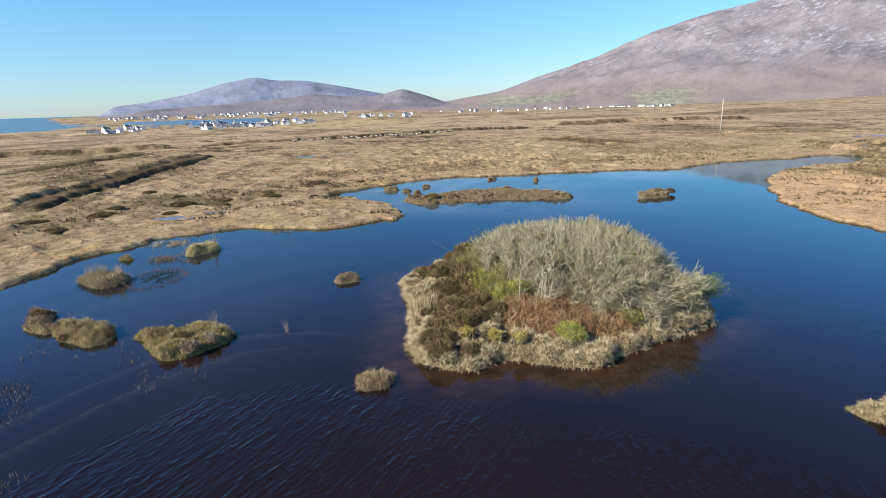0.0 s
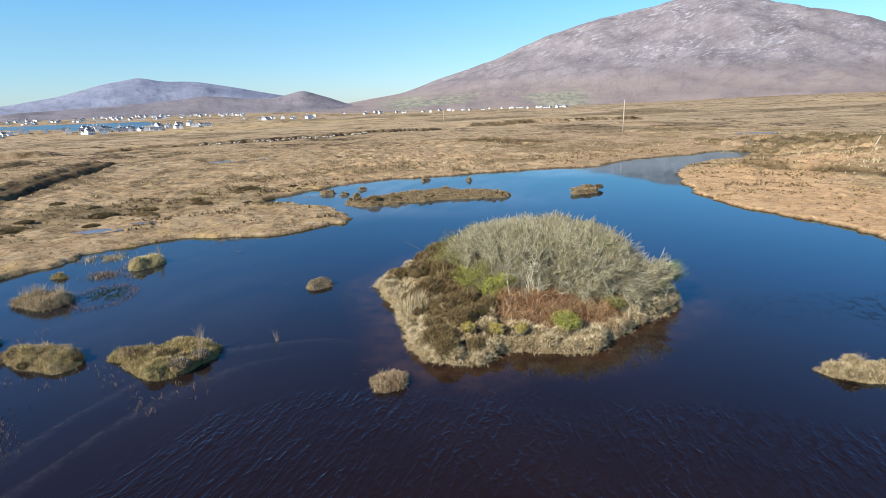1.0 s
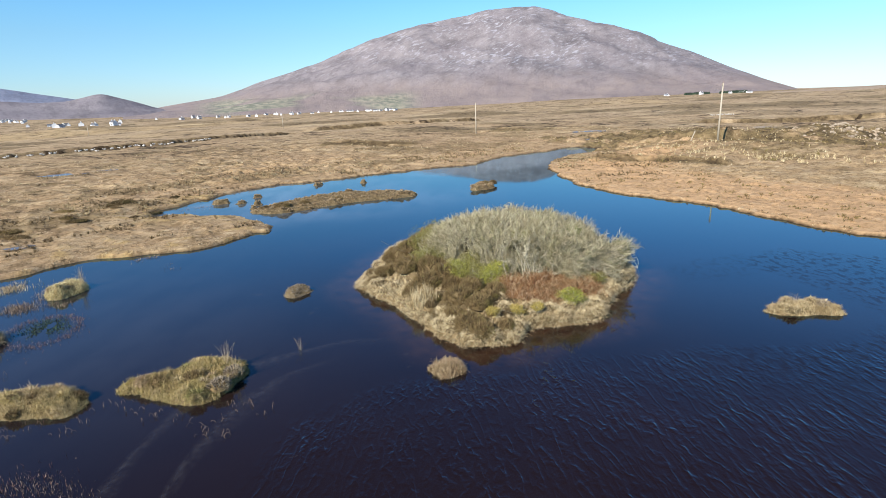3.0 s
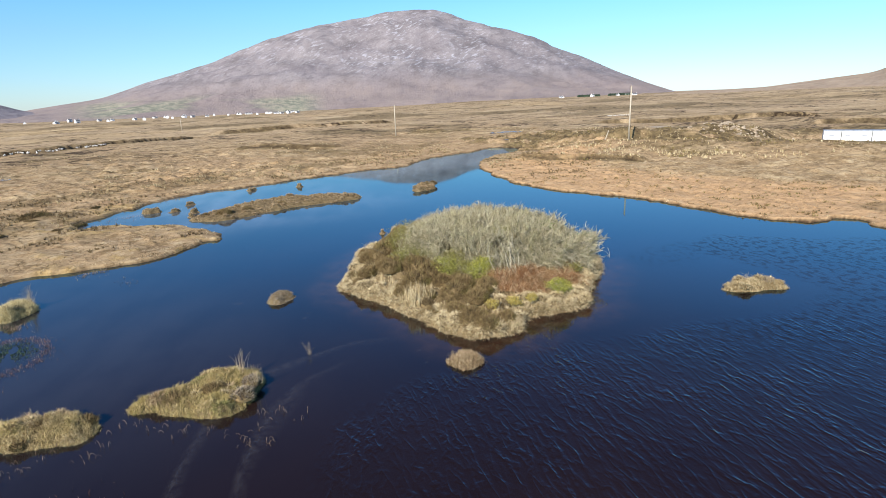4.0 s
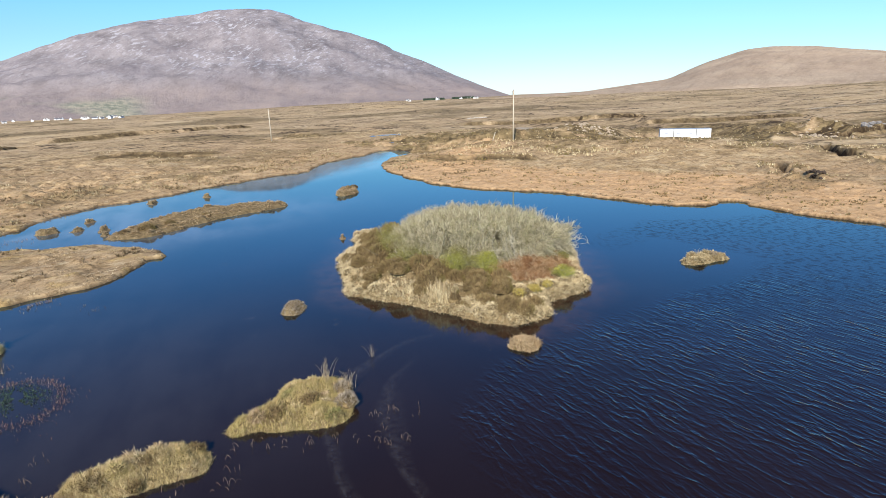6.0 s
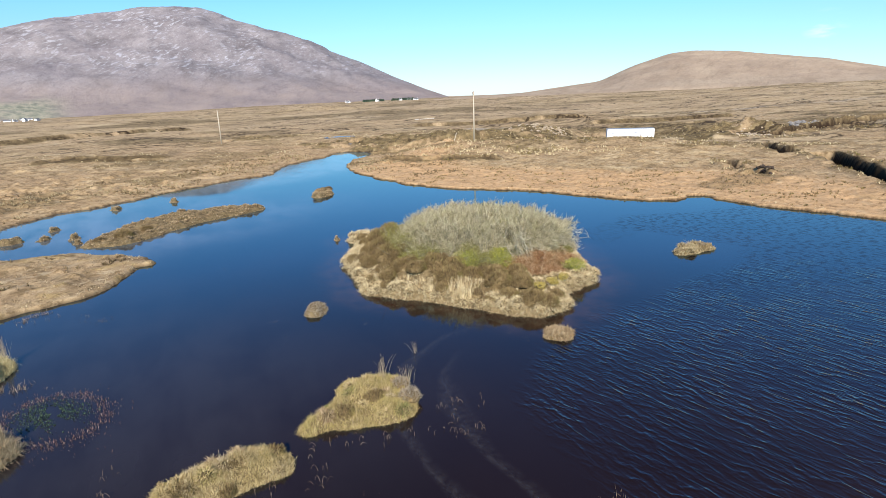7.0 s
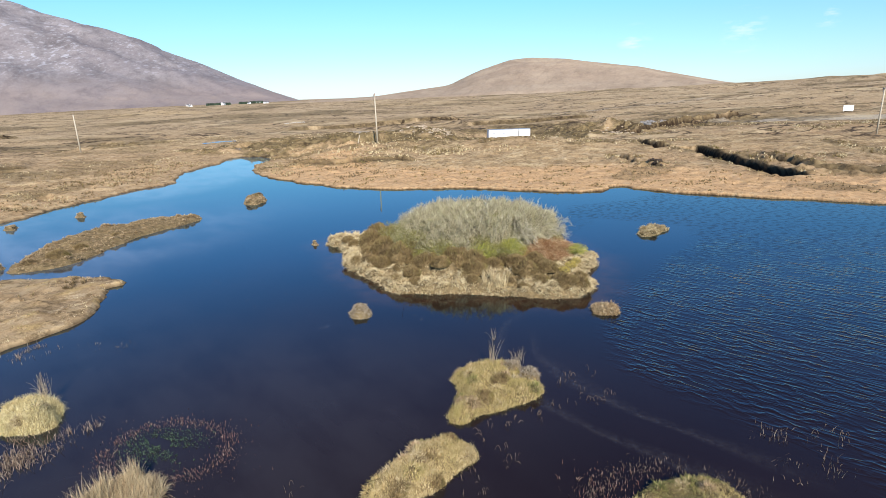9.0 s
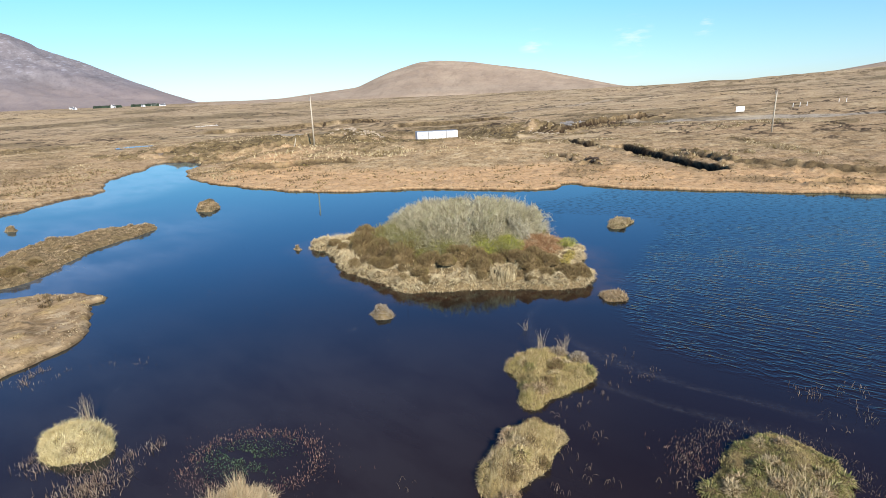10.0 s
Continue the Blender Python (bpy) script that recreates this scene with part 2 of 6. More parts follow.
def hill_material(name, low, high, scree, scree_amount, stretch, dark=0.66):
    m, n, l, b = material(name, 0.95, 0.03)
    face = n.new("ShaderNodeCombineXYZ")
    l.new(attribute(n, "across"), face.inputs[0])
    l.new(attribute(n, "up"), face.inputs[1])
    big = noise_tex(n, l, 0.0035, 6, 0.65)
    fine = noise_tex(n, l, 0.03, 6, 0.7)
    veg = noise_tex(n, l, 0.006, 6, 0.65, vector=face.outputs[0])
    col = ramp(n, l, big, [(0.35, low), (0.65, high)])
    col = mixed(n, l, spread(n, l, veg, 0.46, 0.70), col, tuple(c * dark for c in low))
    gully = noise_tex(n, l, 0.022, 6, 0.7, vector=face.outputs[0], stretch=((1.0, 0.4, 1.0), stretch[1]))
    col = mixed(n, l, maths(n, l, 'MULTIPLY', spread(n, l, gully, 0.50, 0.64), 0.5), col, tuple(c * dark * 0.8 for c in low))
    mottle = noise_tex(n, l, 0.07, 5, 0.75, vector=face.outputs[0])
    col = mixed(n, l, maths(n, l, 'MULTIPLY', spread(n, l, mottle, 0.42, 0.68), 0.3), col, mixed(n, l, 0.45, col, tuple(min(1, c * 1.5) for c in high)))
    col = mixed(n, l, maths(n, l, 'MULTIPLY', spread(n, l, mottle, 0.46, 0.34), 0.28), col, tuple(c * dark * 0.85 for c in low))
    streak = noise_tex(n, l, 0.058, 5, 0.66, vector=face.outputs[0], stretch=stretch)
    crowd = spread(n, l, noise_tex(n, l, 0.0042, 4, 0.6, vector=face.outputs[0]), 0.38, 0.56)
    where = maths(n, l, 'MULTIPLY', attribute(n, "scree"), crowd)
    s = maths(n, l, 'MULTIPLY', spread(n, l, streak, 0.535, 0.60), where, True)
    col = mixed(n, l, maths(n, l, 'MULTIPLY', s, scree_amount), col, scree)
    scatter_ = maths(n, l, 'MULTIPLY', spread(n, l, noise_tex(n, l, 0.11, 3, 0.6, vector=face.outputs[0]), 0.60, 0.68), attribute(n, "scree"), True)
    col = mixed(n, l, maths(n, l, 'MULTIPLY', scatter_, scree_amount * 0.6), col, scree)
    col = mixed(n, l, maths(n, l, 'MULTIPLY', attribute(n, "foot"), 0.6), col, mixed(n, l, spread(n, l, veg, 0.35, 0.65), (0.20, 0.15, 0.135), (0.40, 0.31, 0.255)))
    plot = noise_tex(n, l, 0.02, 4, 0.6, vector=face.outputs[0], stretch=((1.0, 2.2, 1.0), 8))
    col = mixed(n, l, attribute(n, "field"), col, mixed(n, l, spread(n, l, plot, 0.42, 0.58), (0.20, 0.205, 0.15), (0.34, 0.31, 0.225)))
    l.new(col, b.inputs["Base Color"])
    bumped(n, l, b, maths(n, l, 'ADD', fine, maths(n, l, 'MULTIPLY', mottle, 0.4)), 0.7, 8.0)
    return m


# heather and scree tones, base colours lifted paler to include haze
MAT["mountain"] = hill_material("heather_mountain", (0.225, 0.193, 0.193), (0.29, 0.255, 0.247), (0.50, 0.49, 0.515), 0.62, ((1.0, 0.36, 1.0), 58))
MAT["hill"] = hill_material("heath_hill", (0.36, 0.265, 0.185), (0.43, 0.33, 0.23), (0.29, 0.21, 0.165), 0.35, ((1.0, 0.4, 1.0), 20), 0.82)
# blue of the distant haze is put into these base colours
MAT["far_hill"] = hill_material("hazy_far_heath", (0.235, 0.25, 0.315), (0.275, 0.29, 0.345), (0.18, 0.22, 0.30), 0.7, ((1.0, 0.2, 1.0), 0))
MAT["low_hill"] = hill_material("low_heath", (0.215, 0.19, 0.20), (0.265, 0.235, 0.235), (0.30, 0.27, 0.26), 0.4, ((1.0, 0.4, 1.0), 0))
MAT["soil"] = plain("wet_peat", (0.05, 0.033, 0.022), 0.85, 0.3, 0.5, 5)
# turf colour darkened so gaps between the blades look shaded
MAT["turf"] = plain("shade_dark_turf", (0.14, 0.10, 0.05), 0.95, 0.1, 0.5, 3)
MAT["straw"] = plant("dry_grass", [(0.0, (0.24, 0.17, 0.08)), (0.35, (0.42, 0.33, 0.18)), (0.7, (0.58, 0.47, 0.28)), (1.0, (0.33, 0.24, 0.12))], 0.75, 0.7, (0.19, 0.13, 0.06))
MAT["moorgrass"] = plant("moor_grass", [(0.0, (0.20, 0.13, 0.07)), (0.4, (0.38, 0.275, 0.155)), (0.8, (0.52, 0.40, 0.24)), (1.0, (0.25, 0.155, 0.08))], 0.75, 0.6, (0.22, 0.13, 0.06))
MAT["rustgrass"] = plant("red_brown_sedge", [(0.0, (0.26, 0.148, 0.068)), (0.5, (0.41, 0.258, 0.126)), (1.0, (0.54, 0.38, 0.21))], 0.75, 0.4, (0.5, 0.38, 0.2))
MAT["greengrass"] = plant("green_gold_grass", [(0.0, (0.17, 0.14, 0.045)), (0.35, (0.38, 0.295, 0.11)), (0.7, (0.62, 0.49, 0.25)), (1.0, (0.31, 0.205, 0.095))], 0.75, 0.7, (0.41, 0.335, 0.12))
MAT["golden"] = plant("golden_matted_grass", [(0.0, (0.38, 0.29, 0.12)), (0.5, (0.62, 0.51, 0.26)), (1.0, (0.80, 0.70, 0.42))], 0.7, 0.4, (0.55, 0.43, 0.18))
MAT["goldstraw"] = plant("gold_and_straw_grass", [(0.0, (0.26, 0.185, 0.075)), (0.35, (0.46, 0.355, 0.17)), (0.7, (0.64, 0.52, 0.29)), (1.0, (0.34, 0.22, 0.105))], 0.75, 0.7, (0.40, 0.31, 0.13))
MAT["mossgrass"] = plant("mossy_grass", [(0.0, (0.11, 0.115, 0.04)), (0.5, (0.22, 0.205, 0.065)), (0.8, (0.34, 0.29, 0.12)), (1.0, (0.44, 0.34, 0.18))], 0.75, 0.9, (0.44, 0.33, 0.155))
MAT["heather"] = plant("brown_heather", [(0.0, (0.105, 0.072, 0.036)), (0.5, (0.20, 0.135, 0.062)), (0.85, (0.27, 0.195, 0.095)), (1.0, (0.24, 0.195, 0.07))], 0.75, 0.8, (0.21, 0.175, 0.055))
MAT["darkheather"] = plant("dark_heather", [(0.0, (0.07, 0.048, 0.027)), (0.6, (0.17, 0.118, 0.058)), (1.0, (0.25, 0.18, 0.09))])
MAT["brownstem"] = plain("heather_stem", (0.15, 0.105, 0.05), 0.9, 0.1, 0.6, 14)
MAT["greyheather"] = plant("grey_heather", [(0.0, (0.17, 0.13, 0.085)), (0.5, (0.28, 0.225, 0.16)), (1.0, (0.37, 0.31, 0.23))])
MAT["twig"] = plant("lichened_twig", [(0.0, (0.15, 0.12, 0.062)), (0.3, (0.34, 0.29, 0.17)), (0.8, (0.62, 0.55, 0.375)), (1.0, (0.36, 0.34, 0.15))], 0.85, 0.35, (0.31, 0.30, 0.115))
MAT["silver"] = plant("silver_willow", [(0.0, (0.20, 0.165, 0.10)), (0.4, (0.37, 0.32, 0.21)), (1.0, (0.56, 0.51, 0.37))], 0.85)
MAT["bark"] = plain("willow_bark", (0.31, 0.275, 0.20), 0.9, 0.1, 0.5, 9)
MAT["bramble"] = plant("red_bramble", [(0.0, (0.14, 0.065, 0.032)), (0.4, (0.29, 0.135, 0.058)), (0.65, (0.38, 0.215, 0.10)), (1.0, (0.56, 0.43, 0.26))], 0.8, 0.5, (0.36, 0.24, 0.12))
MAT["leaf"] = plant("yellow_green_leaf", [(0.0, (0.13, 0.14, 0.03)), (0.5, (0.27, 0.27, 0.05)), (1.0, (0.43, 0.39, 0.09))], 0.55)
MAT["olive"] = plant("olive_leaf", [(0.0, (0.10, 0.095, 0.03)), (0.5, (0.20, 0.185, 0.05)), (1.0, (0.31, 0.275, 0.085))], 0.6)
MAT["gold"] = plant("golden_leaf", [(0.0, (0.22, 0.16, 0.04)), (0.5, (0.38, 0.29, 0.07)), (1.0, (0.52, 0.42, 0.15))], 0.6)
MAT["ivy"] = plant("green_leaf", [(0.0, (0.07, 0.11, 0.02)), (0.6, (0.16, 0.22, 0.035)), (1.0, (0.27, 0.32, 0.07))], 0.5)
MAT["rush"] = plant("dead_rush", [(0.0, (0.30, 0.22, 0.12)), (0.6, (0.52, 0.42, 0.26)), (1.0, (0.40, 0.26, 0.14))])
MAT["deadreed"] = plant("dead_reed", [(0.0, (0.11, 0.07, 0.05)), (0.6, (0.22, 0.155, 0.105)), (1.0, (0.37, 0.29, 0.21))])
MAT["weed"] = plant("red_water_weed", [(0.0, (0.11, 0.05, 0.04)), (0.6, (0.20, 0.11, 0.08)), (1.0, (0.34, 0.24, 0.175))])
MAT["moss"] = plant("green_moss", [(0.0, (0.018, 0.036, 0.024)), (0.6, (0.042, 0.072, 0.042)), (1.0, (0.085, 0.12, 0.07))])
MAT["rock"] = plain("grey_rock", (0.22, 0.20, 0.18), 0.9, 0.2, 0.4, 3)
MAT["palerock"] = plain("pale_rubble", (0.36, 0.285, 0.20), 0.9, 0.2, 0.45, 2)
MAT["pole"] = plain("weathered_pole", (0.42, 0.36, 0.27), 0.85, 0.2, 0.2, 8)
MAT["metal"] = plain("galvanised_steel", (0.45, 0.46, 0.47), 0.45, 0.5, 0.15, 8, 0.8)
MAT["ceramic"] = plain("insulator", (0.25, 0.17, 0.13), 0.3, 0.5, 0.1)
MAT["whitepaint"] = plain("white_paint", (0.80, 0.79, 0.77), 0.6, 0.4, 0.08, 1.2)
MAT["render"] = plain("white_render", (0.78, 0.77, 0.74), 0.9, 0.2, 0.06, 0.5)
MAT["slate"] = plain("slate_roof", (0.12, 0.12, 0.13), 0.7, 0.3, 0.2, 1.0)
MAT["glassdark"] = plain("dark_window", (0.05, 0.06, 0.07), 0.15, 0.5, 0.1)
MAT["rubber"] = plain("black_rubber", (0.02, 0.02, 0.02), 0.8, 0.3, 0.3)
MAT["rustmetal"] = plain("rusty_metal", (0.20, 0.10, 0.05), 0.8, 0.3, 0.4)
MAT["plasticbag"] = plain("white_plastic", (0.62, 0.58, 0.51), 0.6, 0.3, 0.2)
MAT["stubble"] = plant("pale_bog_grass", [(0.0, (0.32, 0.23, 0.115)), (0.5, (0.58, 0.46, 0.26)), (1.0, (0.76, 0.65, 0.42))], 0.75, 0.6, (0.34, 0.24, 0.12))
m, n, l, b = material("foam_film", 0.6, 0.3)
film = maths(n, l, 'MULTIPLY', spread(n, l, noise_tex(n, l, 4.0, 7, 0.75), 0.40, 0.68), attribute(n, "fade"))
b.inputs["Base Color"].default_value = (0.55, 0.52, 0.50, 1)
l.new(maths(n, l, 'MULTIPLY', film, 0.06), b.inputs["Alpha"])
MAT["foam"] = m
MAT["conifer"] = plant("dark_conifer", [(0.0, (0.02, 0.03, 0.02)), (1.0, (0.05, 0.07, 0.04))])
m, n, l, b = material("sea_water", 0.25, 0.5)
b.inputs["Base Color"].default_value = (0.03, 0.06, 0.09, 1)
bumped(n, l, b, noise_tex(n, l, 0.05, 4), 0.4, 2.0)
MAT["sea"] = m
MAT["pool"] = plain("shallow_pool", (0.15, 0.125, 0.115), 0.22, 0.35, 0.3, 1.5)

# ---- numeric noise and shape helpers ----


def lattice(ix, iy, seed):
    v = np.sin(ix * 127.1 + iy * 311.7 + seed * 74.7) * 43758.5453
    return v - np.floor(v)


def value_noise(x, y, seed=0):
    ix, iy = np.floor(x), np.floor(y)
    fx, fy = x - ix, y - iy
    fx, fy = fx * fx * (3 - 2 * fx), fy * fy * (3 - 2 * fy)
    a = lattice(ix, iy, seed) * (1 - fx) + lattice(ix + 1, iy, seed) * fx
    c = lattice(ix, iy + 1, seed) * (1 - fx) + lattice(ix + 1, iy + 1, seed) * fx
    return a * (1 - fy) + c * fy


def fbm(x, y, size, octaves=4, seed=0, gain=0.5):
    """Noise about 0, within about -1 to 1, its largest forms that many metres across."""
    total, amp, norm = 0.0, 1.0, 0.0
    x, y = np.asarray(x, float) / size, np.asarray(y, float) / size
    for k in range(octaves):
        total = total + amp * (value_noise(x + 17.3 * k, y - 9.1 * k, seed + k) * 2 - 1)
        norm += amp
        amp *= gain
        x, y = x * 2.03 + 0.31 * y, y * 2.03 - 0.31 * x
    return total / norm * 1.4


def step(v, a, b):
    t = np.clip((v - a) / (b - a), 0, 1)
    return t * t * (3 - 2 * t)


def smooth_loop(points, per=6):
    """A closed Catmull-Rom curve through plan points."""
    p = np.array(points, float)
    out = []
    for i in range(len(p)):
        a, b_, c, d = p[i - 1], p[i], p[(i + 1) % len(p)], p[(i + 2) % len(p)]
        for t in np.linspace(0, 1, per, endpoint=False):
            out.append(0.5 * (2 * b_ + (c - a) * t + (2 * a - 5 * b_ + 4 * c - d) * t * t + (3 * b_ - a - 3 * c + d) * t ** 3))
    return np.array(out)


def signed_distance(x, y, loop):
    """Metres from the loop, negative inside."""
    x, y = np.asarray(x, float), np.asarray(y, float)
    best = np.full(x.shape, 1e9)
    inside = np.zeros(x.shape, bool)
    for (ax, ay), (bx, by) in zip(loop, np.roll(loop, -1, axis=0)):
        ex, ey = bx - ax, by - ay
        t = np.clip(((x - ax) * ex + (y - ay) * ey) / (ex * ex + ey * ey + 1e-12), 0, 1)
        best = np.minimum(best, (x - ax - t * ex) ** 2 + (y - ay - t * ey) ** 2)
        cross = (ay > y) != (by > y)
        if abs(ey) > 1e-12:
            inside ^= cross & (x < ax + (y - ay) * ex / ey)
    d = np.sqrt(best)
    return np.where(inside, -d, d)


def along(x, y, a, b_):
    """Place along and across a line from a to b: 0 to 1, and metres to its left."""
    ex, ey = b_[0] - a[0], b_[1] - a[1]
    n2 = math.hypot(ex, ey)
    return ((x - a[0]) * ex + (y - a[1]) * ey) / n2 ** 2, (ex * (y - a[1]) - ey * (x - a[0])) / n2


def mesh_from(name, verts, faces, mat, smooth=False):
    """A mesh from arrays; faces is an (n, 3) or (n, 4) array or a list of tuples."""
    me = bpy.data.meshes.new(name)
    verts = np.asarray(verts, np.float32)
    if isinstance(faces, np.ndarray):
        k = faces.shape[1]
        me.vertices.add(len(verts))
        me.vertices.foreach_set("co", verts.ravel())
        me.loops.add(faces.size)
        me.loops.foreach_set("vertex_index", faces.astype(np.int32).ravel())
        me.polygons.add(len(faces))
        me.polygons.foreach_set("loop_start", np.arange(0, faces.size, k, dtype=np.int32))
        if smooth:
            me.polygons.foreach_set("use_smooth", np.ones(len(faces), bool))
        me.update(calc_edges=True)
    else:
        me.from_pydata(verts.tolist(), [], faces)
        if smooth:
            me.shade_smooth()
    me.materials.append(mat)
    return me


def part(name, me, parent=None, label=""):
    ob = new(name, me)
    ob.parent = parent
    if label:
        ob["label"] = label
    return ob


def grid_faces(rows, cols, wrap=False):
    i, j = np.meshgrid(np.arange(rows - 1), np.arange(cols if wrap else cols - 1), indexing="ij")
    i, j = i.ravel(), j.ravel()
    k = (j + 1) % cols
    return np.stack([i * cols + j, i * cols + k, (i + 1) * cols + k, (i + 1) * cols + j], 1)


def give(me, name, values):
    a = me.attributes.new(name, 'FLOAT', 'POINT')
    a.data.foreach_set("value", np.asarray(values, np.float32).ravel())


def bm_mesh(name, bm, mat, smooth=False):
    me = bpy.data.meshes.new(name)
    bm.to_mesh(me)
    bm.free()
    me.materials.append(mat)
    if smooth:
        me.shade_smooth()
    return me


def box(w, d, h, bevel=0.0, at=(0, 0, 0)):
    """A box standing on z = 0 at that place."""
    bm = bmesh.new()
    bmesh.ops.create_cube(bm, size=1, matrix=Matrix.Translation((at[0], at[1], at[2] + h / 2)) @ Matrix.Diagonal((w, d, h, 1)))
    if bevel:
        bmesh.ops.bevel(bm, geom=bm.edges[:], offset=bevel, segments=2, affect='EDGES')
    return bm


def rod(a, b_, r0, r1, sides=8):
    bm = bmesh.new()
    a, b_ = Vector(a), Vector(b_)
    q = (b_ - a).to_track_quat("Z", "Y").to_matrix().to_4x4()
    bmesh.ops.create_cone(bm, cap_ends=True, segments=sides, radius1=r0, radius2=r1, depth=(b_ - a).length,
                          matrix=Matrix.Translation((a + b_) / 2) @ q)
    return bm


def blade_mesh(name, roots, tips, width, mat, bend=None):
    """Narrow tapered blades, each bent once: arrays of roots, tips and widths."""
    roots, tips = np.asarray(roots, float), np.asarray(tips, float)
    k = len(roots)
    d = tips - roots
    a = np.random.uniform(0, 2 * np.pi, k)
    side = np.stack([np.cos(a), np.sin(a), np.zeros(k)], 1) * (np.asarray(width).reshape(-1, 1) / 2)
    middle = roots + d * 0.5
    middle[:, 2] += (np.linalg.norm(d[:, :2], axis=1) * 0.28 if bend is None else bend)
    v = np.stack([roots - side, roots + side, middle + side * 0.75, middle - side * 0.75, tips], 1).reshape(-1, 3)
    o = np.arange(k)[:, None] * 5
    f = np.concatenate([o + [0, 1, 2], o + [0, 2, 3], o + [3, 2, 4]], 0)
    return mesh_from(name, v, f, mat)


# ---- the plan: the lough's shore, its islands, the lie of the land ----
SHORE_WEST = [(-26.5, 26.0), (-23.6, 27.7), (-23.5, 29.9), (-23.3, 33.4), (-21.4, 36.2), (-19.6, 39.4), (-15.2, 41.3), (-11.3, 40.6),
              (-8.9, 40.1), (-6.1, 41.8), (-3.3, 44.1), (-4.4, 48.4), (-6.4, 51.8), (-9.1, 54.2), (-11.3, 54.5), (-10.7, 58.0),
              (-6.2, 62.6), (-0.7, 67.0), (7.4, 67.9), (15.7, 69.0), (22.9, 69.4), (29.2, 69.0), (32.0, 71.0), (39.3, 75.2)]
SHORE_EAST = [(50.4, 77.5), (56.5, 80.0), (58.5, 75.5), (54.9, 71.0), (48.4, 69.2), (40.5, 64.8), (34.3, 57.4), (31.0, 51.2), (28.9, 45.2),
              (28.5, 38.3), (29.3, 32.6), (29.4, 28.1), (28.8, 21.4), (29.3, 17.6), (30.0, 16.4), (32.2, 16.0), (32.7, 14.9), (31.2, 13.9), (30.6, 11.8), (28.7, 7.5), (27.0, 1.1), (24.8, -12.2)]
SHORE_BEHIND = [(18, -28), (0, -36), (-26, -32), (-44, -16), (-46, 4), (-36, 20)]
POND = smooth_loop(SHORE_WEST + SHORE_EAST + SHORE_BEHIND, 5)
HUB = (8.0, 29.0)
# heights of the land by compass direction (clockwise from y) and distance
RADII = [110, 200, 400, 800, 1600, 2300, 4900]
LIE = [(-120, 0.5, -1, -6, -14, -22, -26, -28), (-38, 0.6, -1.2, -8, -16.5, -23, -26, -28), (-29, 0.6, -1.0, -8, -17, -20, -13, -8),
       (-18, 0.6, -0.8, -7, -17, -18, -12, 0), (-8, 0.7, -0.5, -6, -13, -16, -14, 0), (4, 0.8, -0.3, -5.5, -10, -18, -18, 0),
       (22, 0.9, 0, -4, -8, -16, -20, 0), (45, 1.0, 0, -1, -2, -2, -2, -6), (62, 0.4, -0.6, -0.5, 0, 1, 2, -9),
       (80, -0.6, 0.0, 0.5, 3, 5, 4, 0), (100, 1.6, 2.4, 5, 11, 9, 4, 0), (112, 2.4, 3.6, 8.5, 17, 14, 8, 0), (122, 3.0, 5, 12, 26, 32, 20, 0), (170, 1.5, 2, 4, 6, 6, 5, 0)]


def lie_of_land(x, y):
    az = np.degrees(np.arctan2(x + 12, y - 8))
    r = np.log(np.hypot(x + 12, y - 8) + 1)
    t = np.array(LIE, float)
    t = np.vstack([t, [240, *t[0, 1:]]])
    az = np.where(az < -120, az + 360, az)
    cols = [np.interp(az, t[:, 0], t[:, 1 + k]) for k in range(len(RADII))]
    lr = np.log(np.array(RADII, float))
    out = cols[0]
    for k in range(len(RADII) - 1):
        f = step(r, lr[k], lr[k + 1]) * 0.5 + np.clip((r - lr[k]) / (lr[k + 1] - lr[k]), 0, 1) * 0.5
        out = np.where(r > lr[k], cols[k] * (1 - f) + cols[k + 1] * f, out)
    return out


# peat cuttings: start, end, width of the floor, depth, bank height behind
CUTTINGS = [((66.5, 4.5), (39.5, -2.7), 2.9, 1.9, 0.3), ((-38.0, 50.0), (-42.0, 103.0), 3.6, 0.28, 0.16), ((-62.0, 75.0), (-53.0, 102.0), 3.0, 0.16, 0.12),
            ((-60.0, 140.0), (34.0, 192.0), 2.6, 1.3, 0.4), ((56.0, 15.5), (47.0, 10.5), 1.0, 0.7, 0.5), ((22.0, 115.0), (33.0, 100.0), 3.5, 0.3, 0.2),
            ((56.0, 72.0), (67.0, 56.5), 1.4, 0.5, 0.5), ((107.0, 11.0), (143.0, -21.0), 3.4, 1.3, 0.8), ((79.0, 12.5), (67.0, 8.0), 1.3, 1.2, 0.35), ((45.5, -5.2), (33.0, -18.5), 1.5, 0.7, 0.5), ((59.0, -2.8), (46.0, -6.2), 1.1, 0.6, 0.5), ((44.7, 62.0), (50.8, 44.0), 1.6, 0.35, 0.3), ((30.0, -7.5), (24.0, -22.0), 1.2, 0.4, 0.4)]

